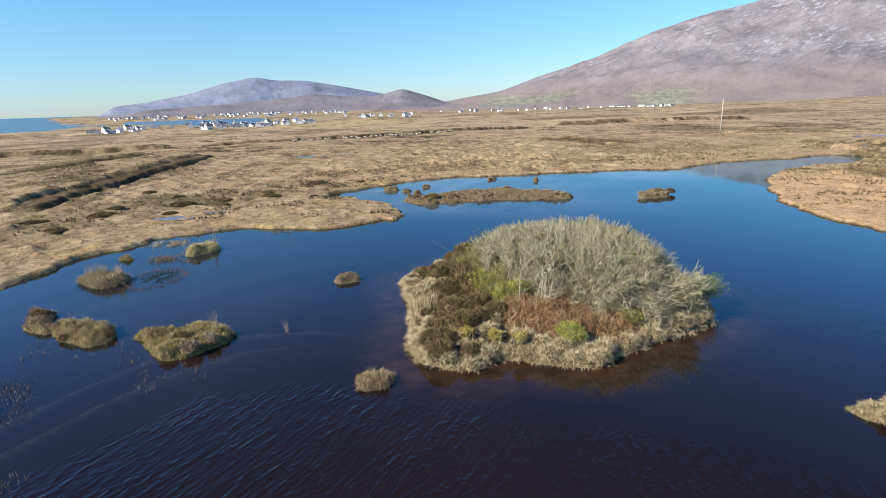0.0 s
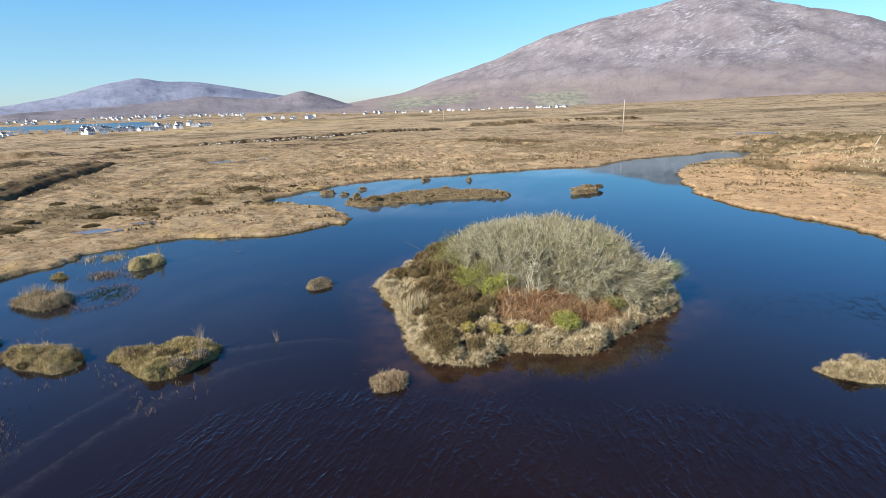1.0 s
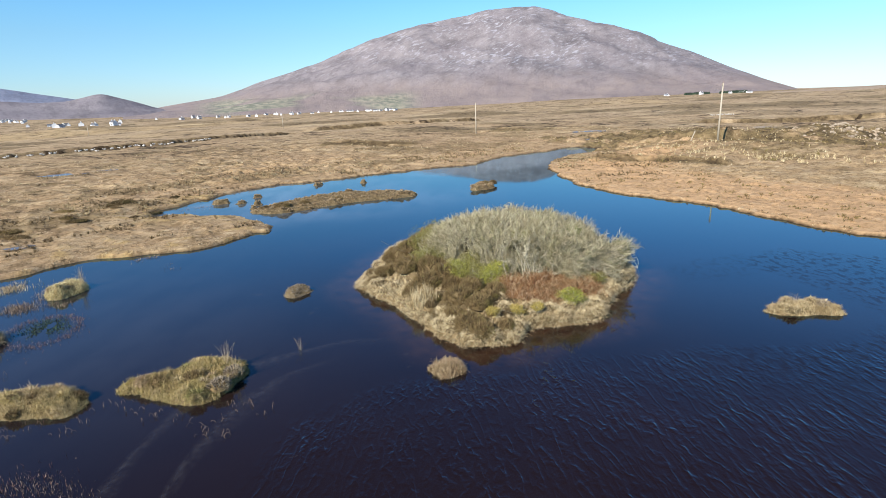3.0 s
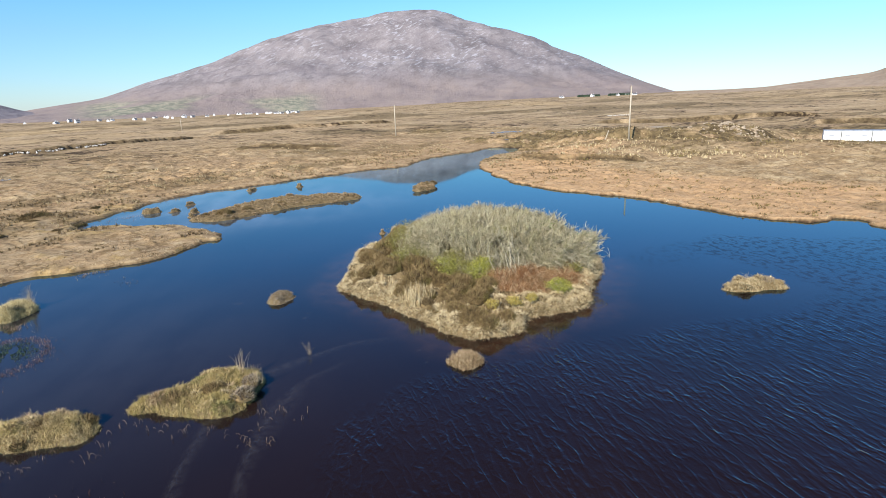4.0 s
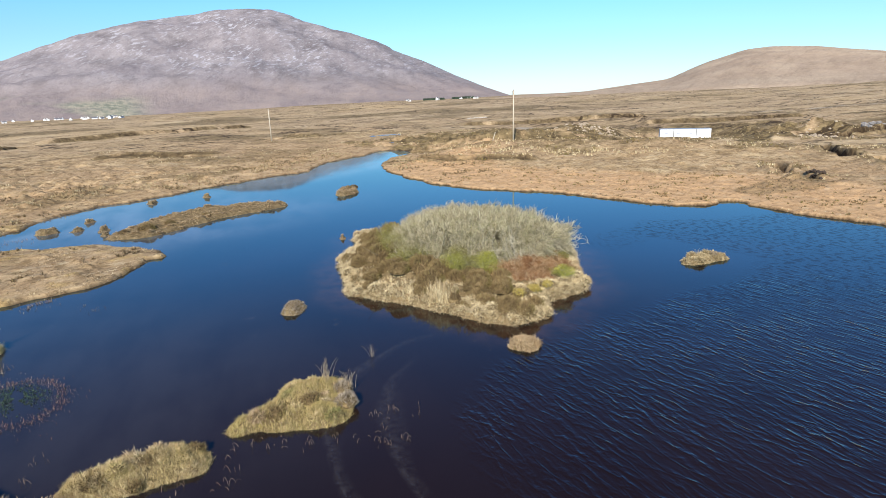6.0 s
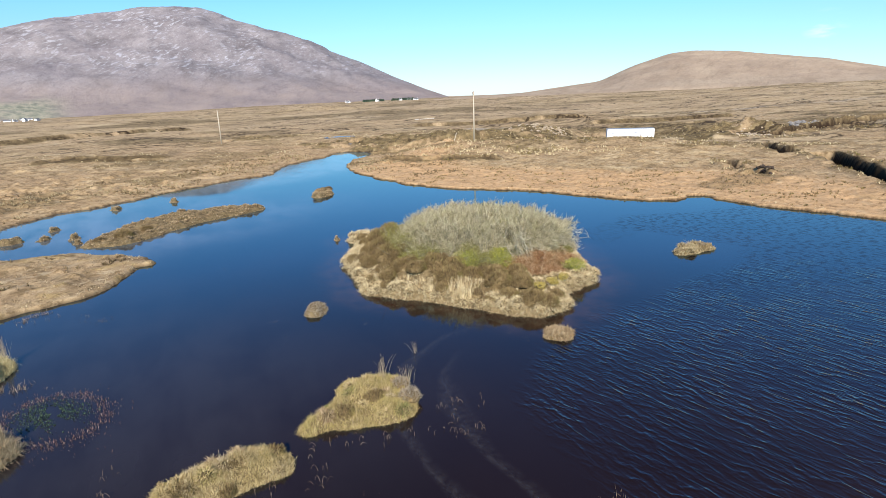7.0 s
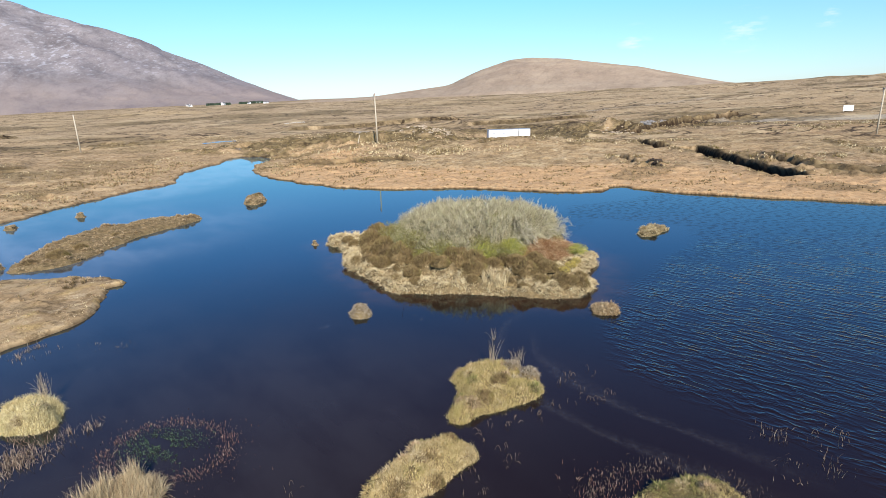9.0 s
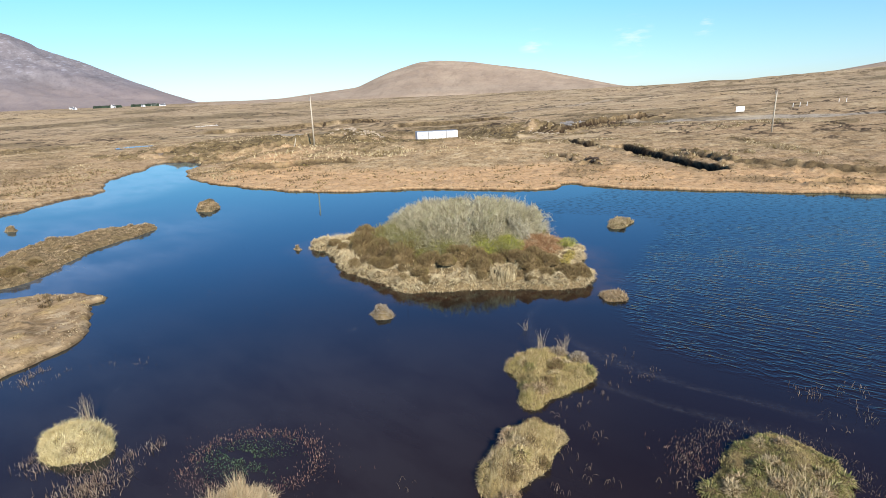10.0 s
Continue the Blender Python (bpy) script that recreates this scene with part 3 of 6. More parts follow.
# dark faces of old peat banks, the ground higher on their left: start, end, height, bareness
SCARPS = [((-60.0, 140.0), (34.0, 192.0), 0.7, 0.75), ((-37.5, 50.0), (-41.0, 103.0), 0.55, 0.25), ((-61.0, 75.0), (-52.0, 103.0), 0.4, 0.5), ((110.0, 8.5), (143.0, -21.0), 0.6, 0.8), ((44.7, 62.0), (50.8, 44.0), 0.4, 0.3),
          ((46.5, -4.8), (33.0, -18.5), 0.18, 0.25), ((60.0, -2.6), (47.0, -6.4), 0.15, 0.25), ((-130.0, 118.0), (-66.0, 136.0), 1.2, 0.7), ((20.0, 116.0), (36.0, 101.0), 0.5, 0.5), ((42.0, 204.0), (120.0, 210.0), 1.3, 0.6), ((140.0, 120.0), (190.0, 70.0), 1.2, 0.6), ((150.0, 60.0), (176.0, 20.0), 1.1, 0.6)]

# rough heathery ground: middle, half lengths, turn, cover
ROUGH = [(92, 50, 48, 22, -52, 1.0), (67, 64, 14, 5, -50, 0.95), (130, 34, 20, 24, 0, 0.9), (116, 4, 26, 7, -35, 0.64), (31, 97, 9, 4, -30, 0.6), (-30, 47, 9, 5, 50, 0.55), (-18, 58, 10, 4, 40, 0.6),
         (5, 76, 22, 4, 8, 0.55), (75, 120, 20, 6, -20, 0.8), (44, 11, 9, 3, -30, 0.5), (30, -10, 14, 2.5, 68, 0.55),
         (82, 26, 30, 3.5, -32, 0.64), (74, 12, 12, 3.0, -60, 0.64), (150, -30, 50, 26, -50, 0.62), (100, -30, 22, 6, -60, 0.6), (190, 60, 50, 20, -50, 0.64), (60, -18, 14, 2.0, 10, 0.64), (52, -10, 9, 1.6, -25, 0.64), (121, 24, 17, 8, -40, 0.65), (47, 54, 10, 2.0, -66, 0.64), (61, 58, 17, 6.5, -72, 0.65)]
POOLS = [(-22.8, 94.0, 2.4, 1.9, 0.80), (-17.5, 96.5, 1.2, 1.1, 0.74), (-22.6, 45.0, 1.3, 0.8, 0.30), (-20.0, 47.0, 0.8, 0.5, 0.35), (67.0, 86.0, 3.0, 1.6, 0.62), (80.0, 100.0, 3.4, 2.0, 0.95)]


def land(x, y):
    """Height and ground covers at plan points (arrays)."""
    x, y = np.asarray(x, float), np.asarray(y, float)
    near = np.hypot(x - HUB[0], y - HUB[1]) < 125
    sd = np.full(x.shape, 200.0)
    wx = x[near] + 0.5 * fbm(x[near], y[near], 2.6, 3, 5) + 0.22 * fbm(x[near], y[near], 0.8, 2, 9)
    wy = y[near] + 0.5 * fbm(x[near], y[near], 2.6, 3, 6) + 0.22 * fbm(x[near], y[near], 0.8, 2, 8)
    sd[near] = signed_distance(wx, wy, POND)
    far = lie_of_land(x, y)
    hum = fbm(x, y, 1.3, 3, 1)
    roll = fbm(x, y, 14, 4, 2)
    swell = fbm(x, y, 90, 4, 3)
    lump = (0.42 - 0.2 * (x < -8) - 0.24 * (x > 20))  * np.clip(fbm(x, y, 1.0, 2, 12) - 0.1, 0, 1) * (0.4 + 0.6 * step(fbm(x, y, 9, 3, 13), -0.2, 0.4)) * step(sd, 0.6, 4)
    bank = 0.22 * step(sd, -0.05, 0.3) + 0.12 * step(sd, 0.3, 3.0)
    rise = 0.55 * step(sd, 4, 45)
    shore = bank + rise + (hum * (0.06 + 0.10 * step(sd, 1, 8)) + lump) * (sd > 0) + roll * 0.28 * step(sd, 4, 22)
    out = far + hum * 0.10 + roll * 0.45 + swell * np.clip(np.hypot(x, y) / 250, 0, 4) * 1.2 * (1 - 0.75 * step(np.hypot(x, y), 700, 1300))
    f = step(sd, 25, 85)
    z = shore * (1 - f) + out * f
    z = np.where(sd <= 0, -0.06 - np.minimum(1.2, -sd * 0.35), np.where(sd < 60, np.maximum(z, 0.12 * step(sd, 0, 0.3)), z))
    r = np.hypot(x - HUB[0], y - HUB[1])
    peat = np.zeros(x.shape)
    heath = 0.85 * step(fbm(x, y, 9, 4, 21) + 0.5 * fbm(x, y, 45, 2, 22), 0.38, 0.75) * step(sd, 5, 16) * (1 - 0.5 * (x > -5) * (y > 62))
    heath = np.maximum(heath, 0.6 * step(fbm(x, y, 2.6, 4, 25), 0.22, 0.5) * step(sd, 1.5, 6) * (x < 6) * (1 - step(sd, 40, 70)))
    heath = np.maximum(heath, 0.7 * step(fbm(x * 0.8, y * 0.8, 60, 5, 31), 0.28, 0.5) * step(sd, 60, 120))
    # peat lip at the waterline; the spit's shadow line is coloured in with it
    peat = np.maximum(peat, np.where((x < 15) & (y < 66), np.where(x < -13, 0.25, 0.7), 0.9) * step(sd, -0.6, -0.1) * (1 - step(sd, 0.02, 0.22)))
    wander, lumpy = fbm(x, y, 3.4, 4, 41), 0.6 + 0.5 * fbm(x, y, 1.2, 2, 43)
    bare_, cover = 0.6 + 0.4 * step(fbm(x, y, 1.6, 3, 45), -0.3, 0.3), step(fbm(x, y, 2.0, 3, 47), -0.5, 0.1)
    for a, c, wide, deep, high in CUTTINGS:
        s, q = along(x, y, a, c)
        q = q + (0.12 if deep > 1.4 else 0.9) * wander
        ends = step(s, -0.02, 0.03) * (1 - step(s, 0.97, 1.03))
        floor = ends * (1 - step(np.abs(q), wide * 0.5, wide * 0.5 + 0.35))
        wall_ = ends * (1 - step(np.abs(q), wide * 0.5 + 0.2, wide * 0.5 + 0.55)) * (deep > 1.0)
        edge = ends * (1 - step(np.abs(np.abs(q) - wide * 0.5 - 0.9), 0.3, 1.3))
        z = z - floor * deep + edge * high * lumpy
        peat = np.maximum(peat, np.maximum(wall_, floor * (0.5 + 0.25 * (deep > 0.5)) * bare_))
        heath = np.maximum(heath, np.maximum(edge * 0.7, floor * 0.95 * (deep < 1.0)) * cover)
    bend, gaps_ = 0.8 * fbm(x, y, 5.0, 4, 141), step(fbm(x, y, 6.0, 3, 143), -0.5, -0.1)
    for a, c, high, bare in SCARPS:
        s, q = along(x, y, a, c)
        q = q + bend
        ends = step(s, -0.03, 0.06) * (1 - step(s, 0.92, 1.03))
        z = z + high * ends * step(q, 0, 0.7) * (1 - step(q, 5, 30))
        peat = np.maximum(peat, bare * ends * gaps_ * step(q, -0.5, 0.0) * (1 - step(q, 0.7, 1.1)))
        heath = np.maximum(heath, 0.8 * ends * step(q, -2.5, -0.8) * (1 - step(q, 1.2, 3.0)) * gaps_)
    rust = (x > 20) * (1 - step(sd + 3 * roll, 10, 17)) * 0.95 * (sd > 0)
    rust = rust * (1 - 0.8 * step(y, 58, 64))
    rust = np.maximum(rust, 0.22 * (1 - step(sd, 10, 25)) * (y > 64))
    green = (x < 20) * (y < 64) * (1 - step(sd, 2.0, 7.0)) * 0.75 * step(hum + roll, -0.4, 0.5)
    green = np.maximum(green, 0.35 * step(fbm(x, y, 160, 3, 51), 0.25, 0.5) * step(sd, 100, 150))
    dx, dy = (x + 70) / 260.0, (y - 680) / 200.0
    green = np.maximum(green, 0.8 * (1 - step(np.hypot(dx, dy), 0.6, 1.1)))
    track = np.zeros(x.shape)
    sway = 1.5 * fbm(x, y, 25, 2, 61)
    for a, c, wide in (((150, 235), (60, 255), 2.2), ((92, 62), (128, 88), 3.2), ((126, -8), (104, -66), 5.0), ((210, 40), (320, -40), 3.0)):
        s, q = along(x, y, a, c)
        q = q + sway
        track = np.maximum(track, 0.85 * step(s, -0.02, 0.03) * (1 - step(s, 0.97, 1.02)) * (1 - step(np.abs(q), wide * 0.7, wide * 1.2)))
    uneven, patchy = 0.25 * fbm(x, y, 7, 3, 91), fbm(x, y, 4.5, 4, 93)
    hummock = 0.75 * fbm(x, y, 8.0, 4, 95) + 0.5 * np.abs(fbm(x, y, 2.6, 3, 97))
    calm = 1 - 0.9 * (1 - step(np.hypot((x - 100) / 24, (y - 38) / 16), 0.7, 1.1))
    for cx, cy, rx, ry, turn_, strong in ROUGH:
        t = radians(turn_)
        k = np.hypot(((x - cx) * math.cos(t) + (y - cy) * math.sin(t)) / rx, (-(x - cx) * math.sin(t) + (y - cy) * math.cos(t)) / ry)
        k = 1 - step(k + uneven, 0.7, 1.1)
        heath = np.maximum(heath, step(k, 0.0, 0.3) * strong * step(patchy + (0.65 if strong > 0.85 else 0.4), 0.0, 0.5))
        tame = 1.0 if strong > 0.65 else 0.22
        z = z + k * k * calm * 0.8 * (strong > 0.93) + k * tame * calm * hummock
    s, q = along(x, y, (55, 80), (74, 20))
    z = z + 1.35 * np.exp(-(q / 7.0) ** 2) * step(s, -0.15, 0.15) * (1 - step(s, 0.8, 1.2)) * step(sd, 4, 14)
    d = np.hypot(x + 12, y - 8)
    turn_ = np.degrees(np.arctan2(x + 12, y - 8))
    basin = step(d, 900, 1020) * (1 - step(d, 1550, 1750)) * step(turn_, -24.5, -22.5) * (1 - step(turn_, -18.5, -16))
    z = z - 3.0 * basin
    ragged = 0.5 * fbm(x, y, 1.5, 3, 77)
    for cx, cy, rx, ry, level in POOLS:
        k = np.hypot((x - cx) / rx, (y - cy) / ry) + ragged
        z = np.where(k < 1.5, z + (level - 0.12 + 0.25 * step(k, 0.75, 1.3) - z) * (1 - step(k, 1.1, 1.5)), z)
    hollow = 1 - step(np.hypot((x - 113) / 25, (y - 42) / 15), 0.55, 1.0)
    z = z * (1 - hollow) + (-2.2 + 0.1 * hum) * hollow
    return z, sd, peat, np.clip(heath, 0, 1), np.clip(rust, 0, 1), np.clip(green, 0, 1), np.clip(track, 0, 1)


def ground_at(x, y):
    return float(land(np.array([x]), np.array([y]))[0][0])


# ground: one sheet in rings about the lough, finest where it is seen
fine_turn = np.radians(np.arange(-75, 195, 0.3))
rough_turn = np.radians(np.arange(195, 285, 2.5))
turn = np.concatenate([fine_turn, rough_turn])
ring = np.concatenate([[0.5, 3, 6, 9, 12], np.arange(14, 64, 0.22), np.arange(64, 120, 0.42), np.arange(120, 240, 1.0), 240 * 1.03 ** np.arange(0, 105)])
ring = ring[ring < 4750]
RR, TT = np.meshgrid(ring, turn, indexing="ij")
GX, GY = HUB[0] + RR * np.cos(TT), HUB[1] + RR * np.sin(TT)
GZ, SD, PEAT, HEATH, RUST, GREEN, TRACK = land(GX, GY)
me = mesh_from("ground", np.stack([GX, GY, GZ], -1).reshape(-1, 3), grid_faces(len(ring), len(turn), True), MAT["ground"], True)
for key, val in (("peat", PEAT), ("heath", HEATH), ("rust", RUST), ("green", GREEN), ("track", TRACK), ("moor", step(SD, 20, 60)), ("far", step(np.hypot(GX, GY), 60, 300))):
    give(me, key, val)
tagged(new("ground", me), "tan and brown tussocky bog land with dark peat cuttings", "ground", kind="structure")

ISLAND = [(-1.4, 18.2), (-0.4, 17.3), (1.1, 17.0), (2.0, 17.6), (5.2, 17.0), (6.5, 18.0), (9.9, 19.8), (11.0, 20.9), (11.7, 23.0), (12.2, 25.5),
          (11.3, 29.0), (9.3, 32.5), (6.5, 35.3), (4.8, 33.5), (0.9, 31.2), (-1.4, 28.1), (-2.3, 27.0), (-1.8, 23.0), (-1.5, 19.7)]

# water of the lough, in cells that end under the banks
cell = 0.4
ux, uy = np.meshgrid(np.arange(-50, 64, cell), np.arange(-40, 86, cell), indexing="ij")
keep = signed_distance(ux[:-1, :-1] + cell / 2, uy[:-1, :-1] + cell / 2, POND) < 2.5
wf = grid_faces(ux.shape[0], ux.shape[1])[keep.ravel()][:, ::-1]
me = mesh_from("water", np.stack([ux, uy, np.zeros_like(ux)], -1).reshape(-1, 3), wf, MAT["water"])
edge_y = np.interp(ux, [-30, -13, -12, -10.7, -9.2, -8, -5, 0, 3, 5, 7.4, 9, 12, 15.2, 16.4, 17.4, 22, 25, 30], [8.5, 10, 11, 12.8, 14.8, 16.2, 16.7, 15.8, 14.8, 13.8, 13.2, 12, 11.4, 11.3, 14, 20.3, 20, 15, 12])
wob = fbm(ux, uy, 4, 3, 71)
windy = 0.015 + 0.985 * step(edge_y - uy + 0.7 * wob, -0.2, 1.2)
strip = 1 - step(np.hypot((ux - 16.0) / 3.4, (uy - 19.3) / 1.6) + 0.3 * wob, 0.7, 1.1)
windy = np.maximum(windy, 0.4 * strip)
windy = windy + 0.04 * step(fbm(ux, uy, 12, 3, 75), 0.2, 0.6) * (uy > 36)
windy = np.maximum(windy, 0.8 * step(uy, 58, 66) * step(ux, 14, 24))
give(me, "chop", np.clip(windy, 0, 1) * step(ux + 0.3 * uy, 4, 14) * (uy < 30))
windy = windy * (1 - 0.64 * step(ux + 0.2 * uy, 0, 15))
give(me, "wind", windy)
# where water is milky or its paler reflection is coloured in
silt_sheen = 0.11 * (1 - step(ux, -12, -3)) * step(uy, 14, 26)
silt_sheen = np.maximum(silt_sheen, (1 - step(ux, 2, 26)) * step(uy, 40, 52) * (0.5 + 0.5 * step(fbm(ux, uy, 6, 3, 79), -0.4, 0.4)))
silt_sheen = np.maximum(silt_sheen, 1.25 * step(uy, 58, 66) * step(ux, 12, 24))
give(me, "silt_sheen", silt_sheen)
give(me, "island_brown", 1 - step(signed_distance(ux, uy, smooth_loop(ISLAND, 4)), 0.4, 2.3))
give(me, "speckle", step(ux + 0.25 * uy, 13, 18))
tagged(new("water", me), "dark peaty lough water, calm with wind ripples", "water", kind="structure")

# the sea beyond the village, and the blue lake beside it
lake = [(-12 + r * math.sin(radians(a)), 8 + r * math.cos(radians(a)), -18.6) for a, r in ((-29, 900), (-15, 900), (-15, 1800), (-29, 1800))]
tagged(new("lake", mesh_from("lake", lake, [(3, 2, 1, 0)], MAT["sea"])), "blue lake between the village and the hills", "lake", kind="structure")
for cx, cy, rx, ry, level in POOLS:
    loop = [(cx + 1.5 * rx * math.cos(a), cy + 1.5 * ry * math.sin(a), level) for a in np.linspace(0, 2 * math.pi, 20, endpoint=False)]
    tagged(new("bog_pool", mesh_from("bog_pool", loop, [tuple(range(20))], MAT["pool"])), "shallow bog pool lying in the moor", "pool", kind="structure")
me = mesh_from("sea", [(-6000, 600, -20.5), (-600, 600, -20.5), (-600, 6000, -20.5), (-6000, 6000, -20.5)], [(0, 1, 2, 3)], MAT["sea"])
tagged(new("sea", me), "blue sea beyond the low coast", "sea", kind="structure")


def mountain(name, label, mat, skyline, near, crest, back, seed, foot=0.0, rough=1.0, bulge=1.35):
    """A hill whose skyline stands at (direction, degrees above level) as seen from the lough, its crest that far off."""
    sk = np.array(skyline, float)
    az = np.arange(sk[0, 0], sk[-1, 0] + 0.01, 0.16)
    top = np.interp(az, sk[:, 0], sk[:, 1])
    kern = np.ones(7) / 7
    top = np.convolve(np.pad(top, 3, mode="edge"), kern, mode="valid")
    top = top + 0.10 * rough * fbm(az, az * 0, 1.6, 4, seed + 3) * np.clip(top / 5, 0, 1)
    rr = np.concatenate([np.linspace(near, crest, 70), np.linspace(crest, back, 16)[1:]])
    R, A = np.meshgrid(rr, np.radians(az), indexing="ij")
    T = np.broadcast_to(top, R.shape)
    x, y = -12 + R * np.sin(A), 8 + R * np.cos(A)
    s = np.clip((R - near) / (crest - near), 0, 1)
    fall = np.clip((R - crest) / (back - crest), 0, 1)
    shape = (0.35 * s + 0.65 * step(s, -0.15, 1.0)) ** bulge
    base = foot
    peak = 9 + crest * np.tan(np.radians(T)) - base
    z = base + peak * np.where(R <= crest, shape, 1 - fall ** 1.5)
    relief = (fbm(x, y, 420, 5, seed) * 34 + np.abs(fbm(x, y, 700, 4, seed + 5)) * -40) * rough
    z = z + relief * np.clip(peak / 260, 0, 1) * step(s, 0.02, 0.4) * (1 - step(s, 0.8, 1.0))
    z = np.where(s < 0.05, z - (0.05 - s) * 300, z)
    me = mesh_from(name, np.stack([x, y, z], -1).reshape(-1, 3), grid_faces(len(rr), len(az))[:, ::-1], mat, True)
    up = (z - base) / (np.max(z) - base)
    give(me, "across", crest * A)
    give(me, "up", z + 0.25 * R)
    give(me, "scree", step(up, 0.12, 0.4) * (0.75 + 0.5 * fbm(x, y, 700, 3, seed + 9)))
    give(me, "foot", (1 - step(up, 0.04, 0.26)) * (name == "mountain"))
    field = 1.0 * (1 - step(up, 0.04, 0.13)) * step(fbm(x, y, 260, 3, seed + 13), -0.35, 0.2) * step(A, 0.05, 0.12) * (1 - step(A, 0.40, 0.46))
    give(me, "field", field if name == "mountain" else field * 0)
    return tagged(new(name, me), label, "mountain", kind="structure")


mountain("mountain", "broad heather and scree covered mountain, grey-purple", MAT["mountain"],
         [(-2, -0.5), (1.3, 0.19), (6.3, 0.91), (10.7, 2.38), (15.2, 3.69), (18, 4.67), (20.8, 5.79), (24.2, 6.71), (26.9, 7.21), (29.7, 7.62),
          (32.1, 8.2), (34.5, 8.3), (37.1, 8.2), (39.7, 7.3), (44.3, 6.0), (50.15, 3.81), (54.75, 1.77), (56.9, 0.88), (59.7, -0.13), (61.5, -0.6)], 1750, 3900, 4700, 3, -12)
mountain("rounded_hill", "rounded brown heath hill", MAT["hill"],
         [(58, -0.6), (60.7, -0.2), (67, 0.0), (70, 0.35), (74.5, 0.85), (77.4, 2.1), (80.6, 3.05), (82.4, 3.18), (85.5, 3.0), (89.5, 2.45), (93, 1.95), (97, 1.05),
          (100.5, 0.3), (103, 0.0), (107, -0.6)], 1300, 3000, 3800, 11, 3, 0.5, 1.1)
mountain("distant_mountain", "distant cliffed mountain, blue-grey with haze in its colour", MAT["far_hill"],
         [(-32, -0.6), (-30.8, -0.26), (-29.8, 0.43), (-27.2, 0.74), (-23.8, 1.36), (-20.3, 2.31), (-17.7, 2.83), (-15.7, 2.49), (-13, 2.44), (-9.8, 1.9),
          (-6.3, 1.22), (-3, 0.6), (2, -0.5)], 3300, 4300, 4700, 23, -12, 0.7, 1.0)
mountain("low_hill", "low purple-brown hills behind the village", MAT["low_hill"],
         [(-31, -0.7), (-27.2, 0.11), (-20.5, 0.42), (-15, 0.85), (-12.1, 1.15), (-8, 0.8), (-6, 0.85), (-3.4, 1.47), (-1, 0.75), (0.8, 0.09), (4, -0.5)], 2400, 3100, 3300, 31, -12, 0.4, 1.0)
mountain("moor_ridge", "moor slope rising to a low ridge", MAT["hill"], [(112, -0.4), (116, 0.7), (117.7, 1.0), (120.9, 1.55), (126, 2.2), (140, 2.5), (150, 1.0)], 700, 1600, 2200, 41, 8, 0.3, 1.0)

# ---- islands ----
BUSH = (5.7, 24.4, 5.15, 6.15, 3.25)


def mound(loop, height, edge, seed, spacing):
    """A grid over a loop with its height above the water; also returns the function that gives it."""
    loop = np.asarray(loop)
    lo, hi = loop.min(0) - 0.6, loop.max(0) + 0.6

    def top(x, y):
        wx, wy = x + 0.22 * fbm(x, y, 1.3, 3, seed), y + 0.22 * fbm(x, y, 1.3, 3, seed + 1)
        sd = -signed_distance(wx, wy, loop) - 0.12
        z = height * (0.45 * step(sd, -0.03, 0.25) + 0.55 * step(sd, 0.1, edge))
        z = z * (1 + 0.38 * fbm(x, y, 1.0, 3, seed + 2)) + (0.07 * fbm(x, y, 0.4, 2, seed + 3) + 0.14 * np.clip(fbm(x, y, 0.75, 2, seed + 4), 0, 1)) * step(sd, 0.0, 0.3) * min(1, height / 0.4)
        return np.where(sd < 0, -0.5 * np.clip(-sd * 2, 0.1, 1), z), sd

    gx, gy = np.meshgrid(np.arange(lo[0], hi[0], spacing), np.arange(lo[1], hi[1], spacing), indexing="ij")
    z, sd = top(gx, gy)
    f = grid_faces(*gx.shape)[:, ::-1]
    keep = (sd.ravel()[f] > -0.55).any(1)
    return np.stack([gx, gy, z], -1).reshape(-1, 3), f[keep], top, lo, hi


def scatter(top, lo, hi, count, sd_lo, sd_hi, rng):
    """Random plan points on a mound within a band from its edge."""
    got = []
    total = 0
    while total < count:
        p = rng.uniform(lo, hi, (count * 3, 2))
        z, sd = top(p[:, 0], p[:, 1])
        ok = (sd > sd_lo) & (sd < sd_hi)
        got.append(np.column_stack([p[ok], z[ok], sd[ok]]))
        total += ok.sum()
    return np.concatenate(got)[:count]


def tufts(name, spots, blades, length, lean, width, mat, rng, droop=None):
    """Grass tufts: several blades from each spot, leaning out."""
    k = len(spots)
    base = np.repeat(spots[:, :3], blades, 0) + np.column_stack([rng.normal(0, 0.035, (k * blades, 2)), np.full(k * blades, -0.03)])
    a = rng.uniform(0, 2 * np.pi, k * blades)
    ln = rng.uniform(*length, k * blades)
    tilt = np.abs(rng.normal(0, lean, k * blades))
    tips = base + np.column_stack([np.cos(a) * np.sin(tilt) * ln, np.sin(a) * np.sin(tilt) * ln, np.cos(tilt) * ln])
    if droop is not None:
        tips += np.repeat(droop, blades, 0)
    return blade_mesh(name, base, tips, rng.uniform(*width, k * blades), mat)


